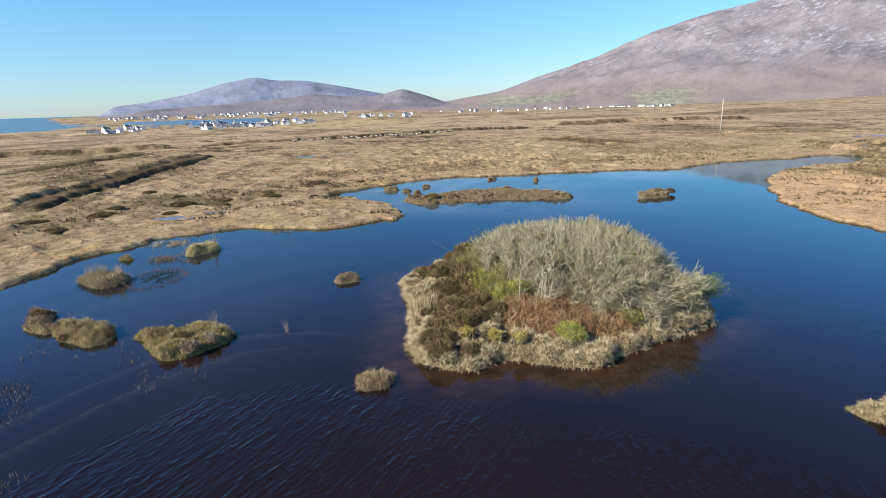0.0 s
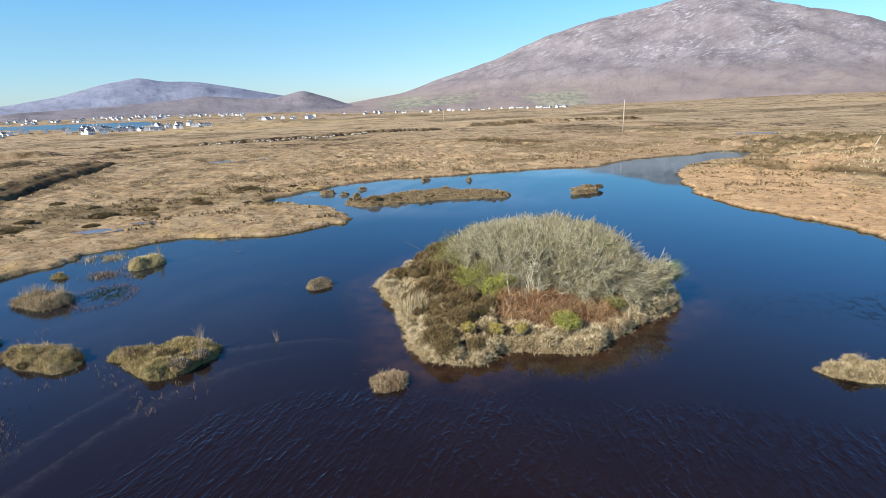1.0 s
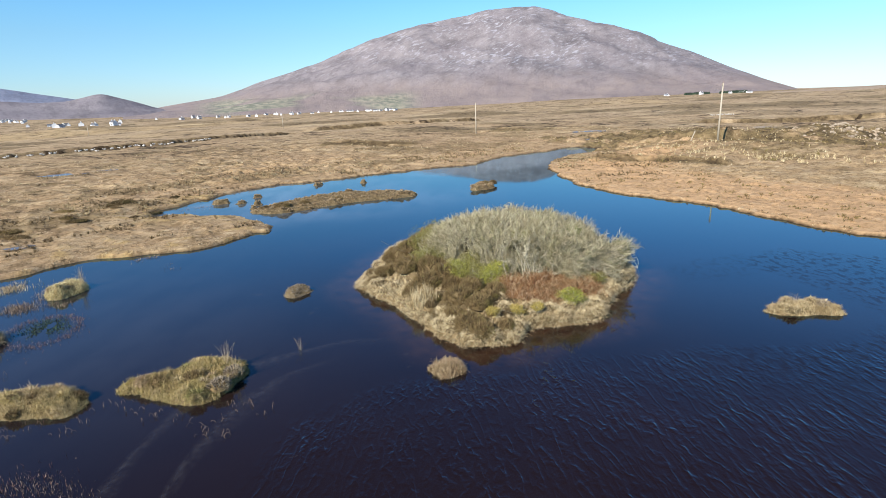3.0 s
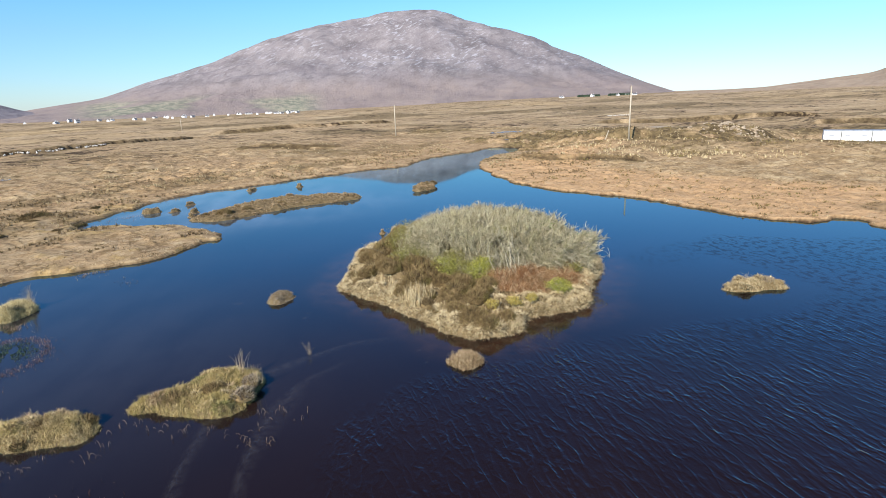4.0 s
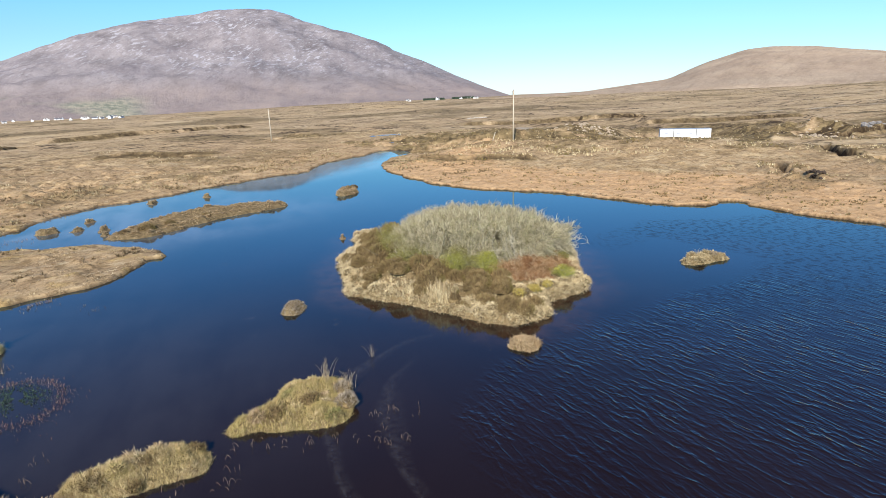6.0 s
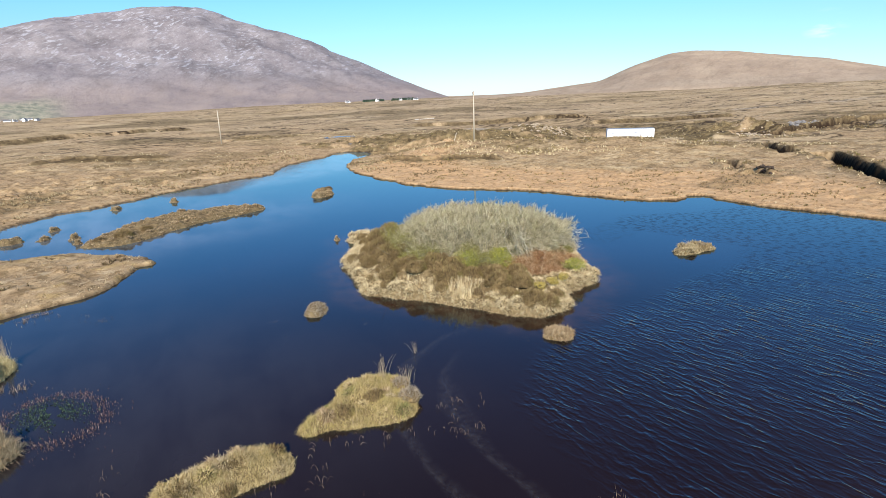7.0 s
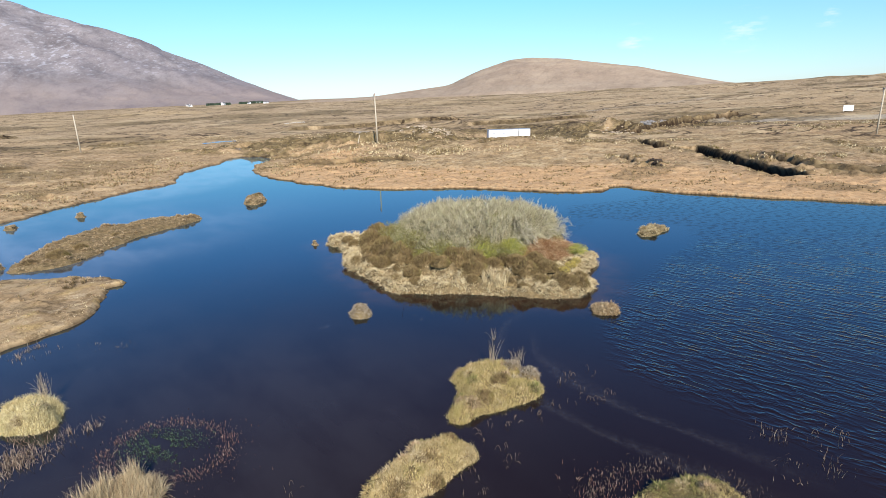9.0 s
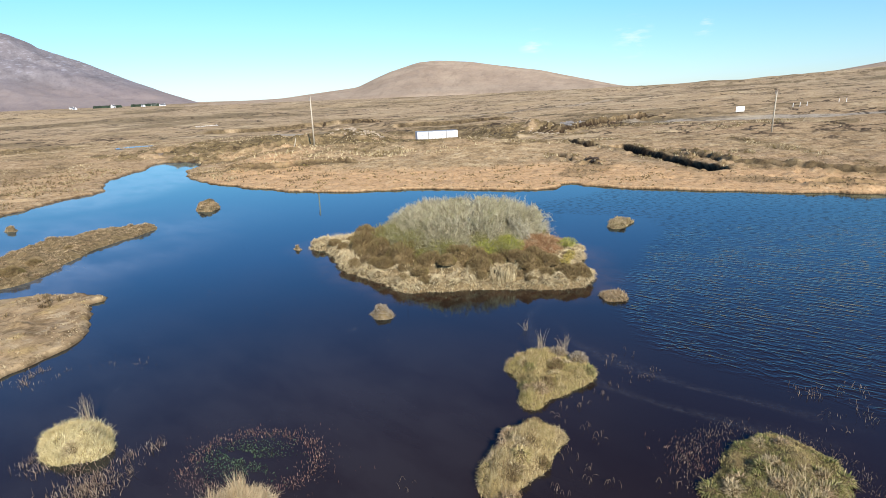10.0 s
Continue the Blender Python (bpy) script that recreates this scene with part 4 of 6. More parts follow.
def tussock(x, y, z, radius, seed, mat, parent):
    """A shaggy grass cushion: blades drooping over a rounded core."""
    r = np.random.default_rng(seed)
    height = radius * r.uniform(0.5, 0.85)
    k = int(1500 * radius)
    d = r.normal(0, 1, (k, 3))
    d[:, 2] = np.abs(d[:, 2]) + 0.05
    d /= np.linalg.norm(d, axis=1, keepdims=True)
    st = d * [radius * 0.8, radius * 0.8, height]
    en = st + d * [1, 1, 0.5] * r.uniform(0.06, 0.2, (k, 1)) + r.normal(0, 0.03, (k, 3)) + np.column_stack([np.zeros((k, 2)), r.uniform(-0.10, 0.05, k)])
    ob = part("tussock", blade_mesh("tussock", st, en, r.uniform(0.014, 0.03, k), MAT[mat], 0.02), parent)
    ob.location = (x, y, z)
    bm = bmesh.new()
    bmesh.ops.create_icosphere(bm, subdivisions=2, radius=1)
    for v in bm.verts:
        q = 0.8 + 0.2 * noise.noise(v.co * 1.7 + Vector((seed % 97, 0, 0)))
        v.co = Vector((v.co.x * radius * q, v.co.y * radius * q, max(-0.1, v.co.z) * height * q))
    part("core", bm_mesh("core", bm, MAT["turf"], True), ob)
    return ob


def islet(name, label, loop, height, edge, seed, grass, mat="straw", blades=7, length=(0.12, 0.34), density=1.0, lean=0.7, group="bog islets", cushions=5, cushion=(0.18, 0.34), mixed_in=()):
    """A small turf island: mound and grass cover."""
    rng = np.random.default_rng(seed)
    empty = tagged(new(name), label, "islet", group)
    loop = smooth_loop(loop, 6)
    c = loop.mean(0)
    empty.location = (c[0], c[1], 0)
    v, f, top, lo, hi = mound(loop, height, edge, seed, 0.09 if len(loop) < 80 else 0.14)
    v = v - [c[0], c[1], 0]
    part("mound", mesh_from("mound", v, f, MAT["turf"], True), empty)
    spots = scatter(top, lo, hi, int(grass * density * 1.35), 0.0, 9, rng)
    spots[:, :2] -= c
    part("grass", tufts("grass", spots, blades, (length[0] * 0.7, length[1] * 0.6), 1.15, (0.009, 0.02), MAT[mat], rng), empty)["kind"] = "stuff"
    lumps = scatter(top, lo, hi, max(6, int(grass * 0.05)), 0.02, 9, rng)
    lumps = lumps[fbm(lumps[:, 0], lumps[:, 1], 0.9, 2, seed + 6) > -0.1]
    lumps[:, :2] -= c
    part("tuft", tufts("tuft", lumps, 34, (length[1] * 0.55, length[1] * 1.15), lean * 0.8, (0.007, 0.015), MAT[mat], rng), empty)["kind"] = "stuff"
    for k in range(cushions):
        p = scatter(top, lo, hi, 1, 0.08, 1.2, rng)[0]
        tussock(p[0] - c[0], p[1] - c[1], p[2] - 0.06, rng.uniform(*cushion), seed * 31 + k, mixed_in[k % len(mixed_in)] if mixed_in else mat, empty)
    return empty, top, lo, hi, c


def ellipse(cx, cy, rx, ry, turn=0.0, seed=0, n=10):
    rng = np.random.default_rng(seed)
    a = np.linspace(0, 2 * np.pi, n, endpoint=False)
    k = 1 + rng.uniform(-0.16, 0.16, n)
    x, y = rx * np.cos(a) * k, ry * np.sin(a) * k
    t = radians(turn)
    return [(cx + u * math.cos(t) - w * math.sin(t), cy + u * math.sin(t) + w * math.cos(t)) for u, w in zip(x, y)]


def tubes(name, paths, radii, sides, mat):
    """Many tapered stems in one mesh: paths (n, p, 3), radii (n, p)."""
    k, p, _ = paths.shape
    tan = np.gradient(paths, axis=1)
    tan /= np.linalg.norm(tan, axis=2, keepdims=True) + 1e-9
    ref = np.random.normal(0, 1, (k, 1, 3))
    u = np.cross(tan, ref)
    u /= np.linalg.norm(u, axis=2, keepdims=True) + 1e-9
    w = np.cross(tan, u)
    a = np.linspace(0, 2 * np.pi, sides, endpoint=False)
    rings = paths[:, :, None] + radii[:, :, None, None] * (np.cos(a)[:, None] * u[:, :, None] + np.sin(a)[:, None] * w[:, :, None])
    i, j, s = np.meshgrid(np.arange(k), np.arange(p - 1), np.arange(sides), indexing="ij")
    o = (i * p + j) * sides
    f = np.stack([o + s, o + (s + 1) % sides, o + sides + (s + 1) % sides, o + sides + s], -1).reshape(-1, 4)
    return mesh_from(name, rings.reshape(-1, 3), f, mat, True)


def bent(start, end, sag, points):
    """Curves from start to end, bowed by sag at the middle."""
    t = np.linspace(0, 1, points)[None, :, None]
    return start[:, None] * (1 - t) + end[:, None] * t + sag[:, None] * (4 * t * (1 - t))


def leaves(name, centres, size, mat, rng, flat=0.4):
    """Folded pointed leaves, two faces each."""
    k = len(centres)
    d = rng.normal(0, 1, (k, 3))
    d[:, 2] = np.abs(d[:, 2]) * flat
    d /= np.linalg.norm(d, axis=1, keepdims=True)
    side = np.cross(d, rng.normal(0, 1, (k, 3)))
    side /= np.linalg.norm(side, axis=1, keepdims=True)
    ln = rng.uniform(*size, k)[:, None]
    v = np.stack([centres, centres + d * ln * 0.5 + side * ln * 0.32, centres + d * ln, centres + d * ln * 0.5 - side * ln * 0.32 + [0, 0, 0.01]], 1)
    o = np.arange(k)[:, None] * 4
    return mesh_from(name, v.reshape(-1, 3), np.concatenate([o + [0, 1, 2], o + [0, 2, 3]], 0), mat)


# the large island
main, main_top, main_lo, main_hi, main_c = islet("island", "large turf island with heather, dry grass and bare shrubs", ISLAND, 0.72, 2.4, 101, 9500, "stubble", 6, (0.08, 0.24), group="", cushions=150, cushion=(0.2, 0.42))
rng = np.random.default_rng(5)
spots = scatter(main_top, main_lo, main_hi, 4200, -0.02, 0.75, rng)
grad = np.stack([main_top(spots[:, 0] + 0.15, spots[:, 1])[1] - spots[:, 3], main_top(spots[:, 0], spots[:, 1] + 0.15)[1] - spots[:, 3]], 1) / 0.15
droop = np.column_stack([-grad * 0.16, np.full(len(spots), -0.10)]) * (1 - np.clip(spots[:, 3:4], 0, 0.7) / 0.8)
spots[:, :2] -= main_c
part("grass_fringe", tufts("grass_fringe", spots, 10, (0.08, 0.25), 0.9, (0.012, 0.026), MAT["stubble"], rng, droop), main, "pale dry grass hanging over the water's edge")
tall = scatter(main_top, main_lo, main_hi, 620, 0.1, 1.5, rng)
tall = tall[fbm(tall[:, 0], tall[:, 1], 2.2, 2, 88) > 0.1]
tall[:, :2] -= main_c
part("tall_grass", tufts("tall_grass", tall, 26, (0.25, 0.5), 0.8, (0.012, 0.022), MAT["stubble"], rng), main, "tall pale tufts of dry grass")


for k in range(110):
    x, y = rng.uniform(1.5, 10.5), rng.uniform(17.0, 21.8)
    z, sd = (float(v[0]) for v in main_top(np.array([x]), np.array([y])))
    if sd > 0.15:
        tussock(x - main_c[0], y - main_c[1], z - 0.08, rng.uniform(0.22, 0.44), 4000 + k, "stubble" if k % 3 else "straw", main)


upright = np.column_stack([rng.normal(-0.95, 0.25, 18), rng.normal(21.9, 0.5, 18), np.zeros(18)])
upright[:, 2] = main_top(upright[:, 0], upright[:, 1])[0]
upright[:, :2] -= main_c
part("straw_patch", tufts("straw_patch", upright, 40, (0.4, 0.85), 0.35, (0.012, 0.022), MAT["stubble"], rng), main, "tall upright pale straw grass")["kind"] = "stuff"


def dome(x, y):
    """Height of the shrubs' crown, and how far out from its middle (0 to 1)."""
    rho = np.hypot((x - BUSH[0]) / BUSH[2], (y - BUSH[1]) / BUSH[3]) * (1 + 0.05 * fbm(x, y, 2.0, 2, 14))
    return 0.75 + (BUSH[4] - 0.75) * np.clip(1 - rho ** 4.4, 0, 1) + 0.16 * fbm(x, y, 1.7, 3, 15), rho


def shrub(seed, root, targets, label):
    """A bare many-stemmed shrub: limbs to its share of the crown, twigs and fine twigs."""
    r = np.random.default_rng(seed)
    empty = tagged(new("shrub"), label, "shrub", "bare shrubs on the island")
    empty.location = root
    k = len(targets)
    start = np.array(root) + np.column_stack([r.normal(0, 0.22, (k, 2)), np.full(k, -0.1)])
    sag = np.column_stack([r.normal(0, 0.16, (k, 2)), r.uniform(0.0, 0.35, k)])
    limb = bent(start, targets, sag, 7)
    limb[:, 1:-1] += r.normal(0, 0.06, limb[:, 1:-1].shape)
    ln = np.linalg.norm(targets - start, axis=1)
    rad = np.linspace(1, 0.28, 7)[None] * (0.012 + 0.008 * ln)[:, None]
    local = np.array(root)
    for i in range(k):
        part("limb", tubes("limb", limb[i:i + 1] - local, rad[i:i + 1], 4, MAT["bark"]), empty)
    per = 9
    t = r.uniform(0.5, 1.0, (k, per)) * 6
    i0 = np.clip(t.astype(int), 0, 5)
    ii = np.arange(k)[:, None]
    base = limb[ii, i0] + (limb[ii, i0 + 1] - limb[ii, i0]) * (t - i0)[..., None]
    heading = (limb[:, -1] - limb[:, 3])
    heading /= np.linalg.norm(heading, axis=1, keepdims=True)
    out = targets - np.array([BUSH[0], BUSH[1], 0.4])
    out[:, 2] *= 0.6
    out /= np.linalg.norm(out, axis=1, keepdims=True)
    aim = heading * 0.45 + out * 0.55 + np.array([0, 0, 0.45])
    aim = aim[:, None] + r.normal(0, 0.72, (k, per, 3))
    aim /= np.linalg.norm(aim, axis=2, keepdims=True)
    base, aim = base.reshape(-1, 3), aim.reshape(-1, 3)
    size = r.uniform(0.22, 0.55, len(base))
    end = base + aim * size[:, None]
    twig = bent(base, end, r.normal(0, 0.09, base.shape) + [0, 0, -0.02], 5)
    tangle = part("twig_mass", tubes("twig_mass", twig - local, np.linspace(1, 0.45, 5)[None] * r.uniform(0.011, 0.019, len(base))[:, None], 3, MAT["twig"]), empty, "pale grey-green bare twigs")
    f = r.uniform(0.25, 0.95, (len(base), 2))
    fb = (base[:, None] + (end - base)[:, None] * f[..., None]).reshape(-1, 3)
    fa = np.repeat(aim, 2, 0) + r.normal(0, 0.6, (len(base) * 2, 3)) + [0, 0, 0.25]
    fa /= np.linalg.norm(fa, axis=1, keepdims=True)
    fe = fb + fa * r.uniform(0.14, 0.38, len(fb))[:, None]
    fine_t = bent(fb, fe, r.normal(0, 0.03, fb.shape), 3)
    fringe = part("twig_fringe", tubes("twig_fringe", fine_t - local, np.array([[1, 0.8, 0.4]]) * r.uniform(0.007, 0.012, len(fb))[:, None], 3, MAT["twig"]), empty, "fine silvery twig ends")
    tangle["kind"] = fringe["kind"] = "stuff"
    return empty


rng = np.random.default_rng(77)
roots = []
while len(roots) < 12:
    a, q = rng.uniform(0, 2 * math.pi), 0.72 * math.sqrt(rng.uniform(0, 1))
    p = (BUSH[0] + q * BUSH[2] * math.cos(a), BUSH[1] + q * BUSH[3] * math.sin(a))
    if all(math.hypot(p[0] - o[0], p[1] - o[1]) > 1.7 for o in roots):
        roots.append(p)
a, q = rng.uniform(0, 2 * np.pi, 1450), np.sqrt(rng.uniform(0, 1, 1450)) * 0.97
tx, ty = BUSH[0] + q * BUSH[2] * np.cos(a), BUSH[1] + q * BUSH[3] * np.sin(a)
tz = dome(tx, ty)[0] - rng.uniform(0.2, 0.6, 1450)
front = np.interp(tx, [0, 1.5, 2.4, 3.4, 5, 6.5, 8, 10, 12], [27.5, 26, 23.8, 22.2, 20.9, 19.8, 19.1, 19.9, 21.4])
keep_t = ty > front
tx, ty, tz = tx[keep_t], ty[keep_t], tz[keep_t]
sx_ = np.concatenate([rng.uniform(2.0, 7.0, 440), rng.uniform(9.6, 10.6, 40)])
sy_ = np.interp(sx_, [0, 1.5, 2.4, 3.4, 5, 6.5, 8, 10, 12], [27.5, 26, 23.8, 22.2, 20.9, 19.8, 19.1, 19.9, 21.4]) + rng.uniform(0.1, 1.5, 480)
tx, ty, tz = np.append(tx, sx_), np.append(ty, sy_), np.append(tz, rng.uniform(0.55, 2.0, 480))
crown = np.column_stack([tx, ty, tz])
owner = np.argmin(np.hypot(tx[:, None] - np.array(roots)[:, 0], ty[:, None] - np.array(roots)[:, 1]), 1)
for i, (x, y) in enumerate(roots):
    z = float(main_top(np.array([x]), np.array([y]))[0][0])
    shrub(300 + i, (x, y, z), crown[owner == i], "bare lichen-grey willow shrub growing on the island")


def fallen_willow(x, y, z, count, seed, toward, label):
    """Bare limbs that fan out of one stool, arch over and come down to the turf, with side twigs."""
    r = np.random.default_rng(seed)
    ob = tagged(new("fallen_willow"), label, "shrub", "bare shrubs on the island")
    ob.location = (x, y, z)
    st = np.column_stack([r.normal(0, 0.35, (count, 2)), r.uniform(0, 0.5, count)])
    a = np.radians(toward) + r.normal(0, 0.75, count)
    reach_ = r.uniform(0.6, 1.6, count)
    en = st + np.column_stack([np.cos(a) * reach_, np.sin(a) * reach_, r.uniform(-0.1, 0.7, count)])
    sag = np.column_stack([r.normal(0, 0.2, (count, 2)), r.uniform(0.25, 0.7, count)])
    limb = bent(st, en, sag, 8)
    limb[:, 2:] += r.normal(0, 0.04, limb[:, 2:].shape)
    for i in range(count):
        part("limb", tubes("limb", limb[i:i + 1], np.linspace(1, 0.35, 8)[None] * r.uniform(0.013, 0.024), 4, MAT["silver"]), ob)
    base = limb[r.integers(0, count, count * 9), r.integers(3, 8, count * 9)]
    aim = r.normal(0, 1, (len(base), 3)) * [1, 1, 0.6] + [0, 0, 0.5]
    aim /= np.linalg.norm(aim, axis=1, keepdims=True)
    end = base + aim * r.uniform(0.2, 0.6, (len(base), 1))
    part("twig_mass", tubes("twig_mass", bent(base, end, r.normal(0, 0.05, base.shape), 4), np.linspace(1, 0.5, 4)[None] * r.uniform(0.008, 0.014, (len(base), 1)), 3, MAT["silver"]), ob, "pale silvery side twigs")["kind"] = "stuff"
    return ob


fallen_willow(8.0, 20.9, 0.75, 36, 351, -85, "bare silvery willow limbs arching down over a dark hollow")
fallen_willow(6.6, 20.7, 0.8, 22, 352, -115, "bare silvery willow limbs arching over brambles")
fallen_willow(4.6, 21.9, 0.9, 16, 354, -120, "bare silvery willow limbs arching over brambles")


def clump(x, y, z, radius, height, seed, mat="heather", name="heather_clump", label="brown heather clump growing on the island", group="heather on the island", sprigs=520, category="heather", stub=0.16):
    """A rounded clump of upright sprigs over a dark woody core."""
    r = np.random.default_rng(seed)
    empty = tagged(new(name), label, category, group)
    empty.location = (x, y, z)
    bm = bmesh.new()
    bmesh.ops.create_icosphere(bm, subdivisions=2, radius=1)
    for v in bm.verts:
        q = 0.82 + 0.18 * noise.noise(v.co * 1.7 + Vector((seed, 0, 0)))
        v.co = Vector((v.co.x * radius * q * 1.08, v.co.y * radius * q * 1.08, max(-0.05, v.co.z) * height * 0.92 * q))
    part("core", bm_mesh("core", bm, MAT["brownstem"], True), empty)
    d = r.normal(0, 1, (sprigs, 3))
    d[:, 2] = np.abs(d[:, 2]) * 0.9 + 0.02
    d /= np.linalg.norm(d, axis=1, keepdims=True)
    wob = 0.85 + 0.3 * value_noise(d[:, 0] * 2 + seed, d[:, 1] * 2 + d[:, 2])
    root_ = d * [radius * 0.84, radius * 0.84, height * 0.84] * wob[:, None]
    tip = d * [radius, radius, height] * wob[:, None] * r.uniform(0.92, 1.08, (sprigs, 1)) + r.normal(0, 0.03, (sprigs, 3)) + [0, 0, stub * 0.3]
    part("foliage", blade_mesh("foliage", root_, tip, r.uniform(0.014, 0.03, sprigs), MAT[mat], 0.01), empty)["kind"] = "stuff"
    return empty


rng = np.random.default_rng(12)
placed = []
for x, y, size in ((1.0, 24.6, 0.95), (0.5, 26.2, 0.9), (1.1, 22.6, 0.75), (1.3, 21.3, 0.7), (0.1, 23.4, 0.8), (1.2, 28.0, 0.9), (0.4, 20.7, 0.75), (-0.2, 25.2, 0.6), (-0.3, 26.9, 0.5), (2.6, 29.6, 0.95), (4.2, 31.0, 1.0), (2.4, 27.6, 1.0), (5.9, 31.2, 0.9), (-0.3, 18.7, 0.75), (0.7, 19.6, 0.6), (-0.2, 17.9, 0.55), (0.9, 17.9, 0.45), (-0.9, 23.2, 0.4), (0.6, 28.8, 0.6)):
    placed.append((x, y, size))
    clump(x, y, float(main_top(np.array([x]), np.array([y]))[0][0]) - 0.05, size, size * (1.15 if y > 24 and x > 0.8 else 0.85), 480 + len(placed), "heather", label="large olive-brown heather clump beside the shrubs", sprigs=int(3600 * size))
tries = 0
while len(placed) < 52 and tries < 9000:
    tries += 1
    x, y = rng.uniform(-2.2, 6.5), rng.uniform(17.2, 35)
    z, sd = (float(v[0]) for v in main_top(np.array([x]), np.array([y])))
    rho = float(dome(np.array([x]), np.array([y]))[1][0])
    south_bare = x > 2.2 and y < 22
    size = rng.uniform(0.3, 0.62) * (1.35 if rho < 1.12 else 1.0)
    if sd < size * 0.7 + 0.15 or rho < 0.8 or south_bare or (y > 31 and rng.uniform() < 0.6) or (x < 0.2 and y > 21.5 and rng.uniform() < 0.75):
        continue
    if any(math.hypot(x - o[0], y - o[1]) < 0.62 * (size + o[2]) for o in placed):
        continue
    placed.append((x, y, size))
    tall_ = size * rng.uniform(0.65, 1.05) * (1.25 if rho < 1.05 else 1.0)
    clump(x, y, z - 0.03, size, tall_, 500 + len(placed), rng.choice(["heather", "heather", "heather", "heather", "darkheather"]), sprigs=int(3800 * size))


def bramble(x, y, rx, ry, seed, count, label):
    r = np.random.default_rng(seed)
    a, q = r.uniform(0, 2 * np.pi, count), np.sqrt(r.uniform(0, 1, count))
    bx, by = x + rx * q * np.cos(a), y + ry * q * np.sin(a)
    bz = main_top(bx, by)[0]
    st = np.column_stack([bx, by, bz])
    h = r.uniform(0, 2 * np.pi, count)
    en = st + np.column_stack([np.cos(h) * 0.45, np.sin(h) * 0.45, r.uniform(0.1, 0.75, count) * (1.15 - q)])
    sag = np.column_stack([r.normal(0, 0.08, (count, 2)), r.uniform(0.1, 0.4, count)])
    empty = tagged(new("bramble"), label, "bramble", "brambles on the island")
    empty.location = (x, y, float(main_top(np.array([x]), np.array([y]))[0][0]))
    off = np.array(empty.location)
    part("cane_tangle", tubes("cane_tangle", bent(st, en, sag, 5) - off, np.full((count, 5), 0.008), 3, MAT["bramble"]), empty)
    pick = r.integers(0, count, count * 2)
    c = bent(st, en, sag, 5)[pick, r.integers(1, 5, count * 2)] + r.normal(0, 0.05, (count * 2, 3))
    part("dead_foliage", leaves("dead_foliage", c - off, (0.03, 0.07), MAT["bramble"], r), empty)
    return empty


bramble(4.1, 19.9, 1.6, 1.1, 601, 1200, "red-brown leafless bramble thicket below the shrubs")
bramble(2.9, 20.6, 0.8, 0.8, 602, 500, "rust-coloured bramble tangle beside the heather")
bramble(6.2, 19.2, 0.9, 0.7, 605, 260, "straw and rust coloured bramble tangle among grass")
bramble(8.3, 20.9, 1.1, 0.7, 603, 380, "dark red bramble tangle under bare branches")
bramble(10.4, 22.4, 0.7, 0.9, 604, 260, "dark red bramble tangle near the water")


def leafy(x, y, z, radius, height, seed, mat, label, count=500):
    r = np.random.default_rng(seed)
    empty = tagged(new("leafy_bush"), label, "bush", "leafy bushes on the island")
    empty.location = (x, y, z)
    stems = 22
    en = r.normal(0, 1, (stems, 3)) * [radius * 0.6, radius * 0.6, 0] + np.column_stack([np.zeros((stems, 2)), r.uniform(0.5, 1, stems) * height])
    st = np.column_stack([r.normal(0, 0.06, (stems, 2)), np.full(stems, -0.05)])
    part("woody_base", tubes("woody_base", bent(st, en, r.normal(0, 0.05, (stems, 3)), 4), np.full((stems, 4), 0.008), 3, MAT["bark"]), empty)
    c = r.normal(0, 1, (count, 3))
    c /= np.linalg.norm(c, axis=1, keepdims=True)
    c = c * r.uniform(0.45, 1.05, (count, 1)) * (0.7 + 0.5 * value_noise(c[:, 0] * 2.2 + seed, c[:, 1] * 2.2 + c[:, 2] * 2))[:, None] * [radius, radius, height * 0.55] + [0, 0, height * 0.55]
    part("foliage", leaves("foliage", c, (0.035, 0.075), MAT[mat], r), empty)
    return empty


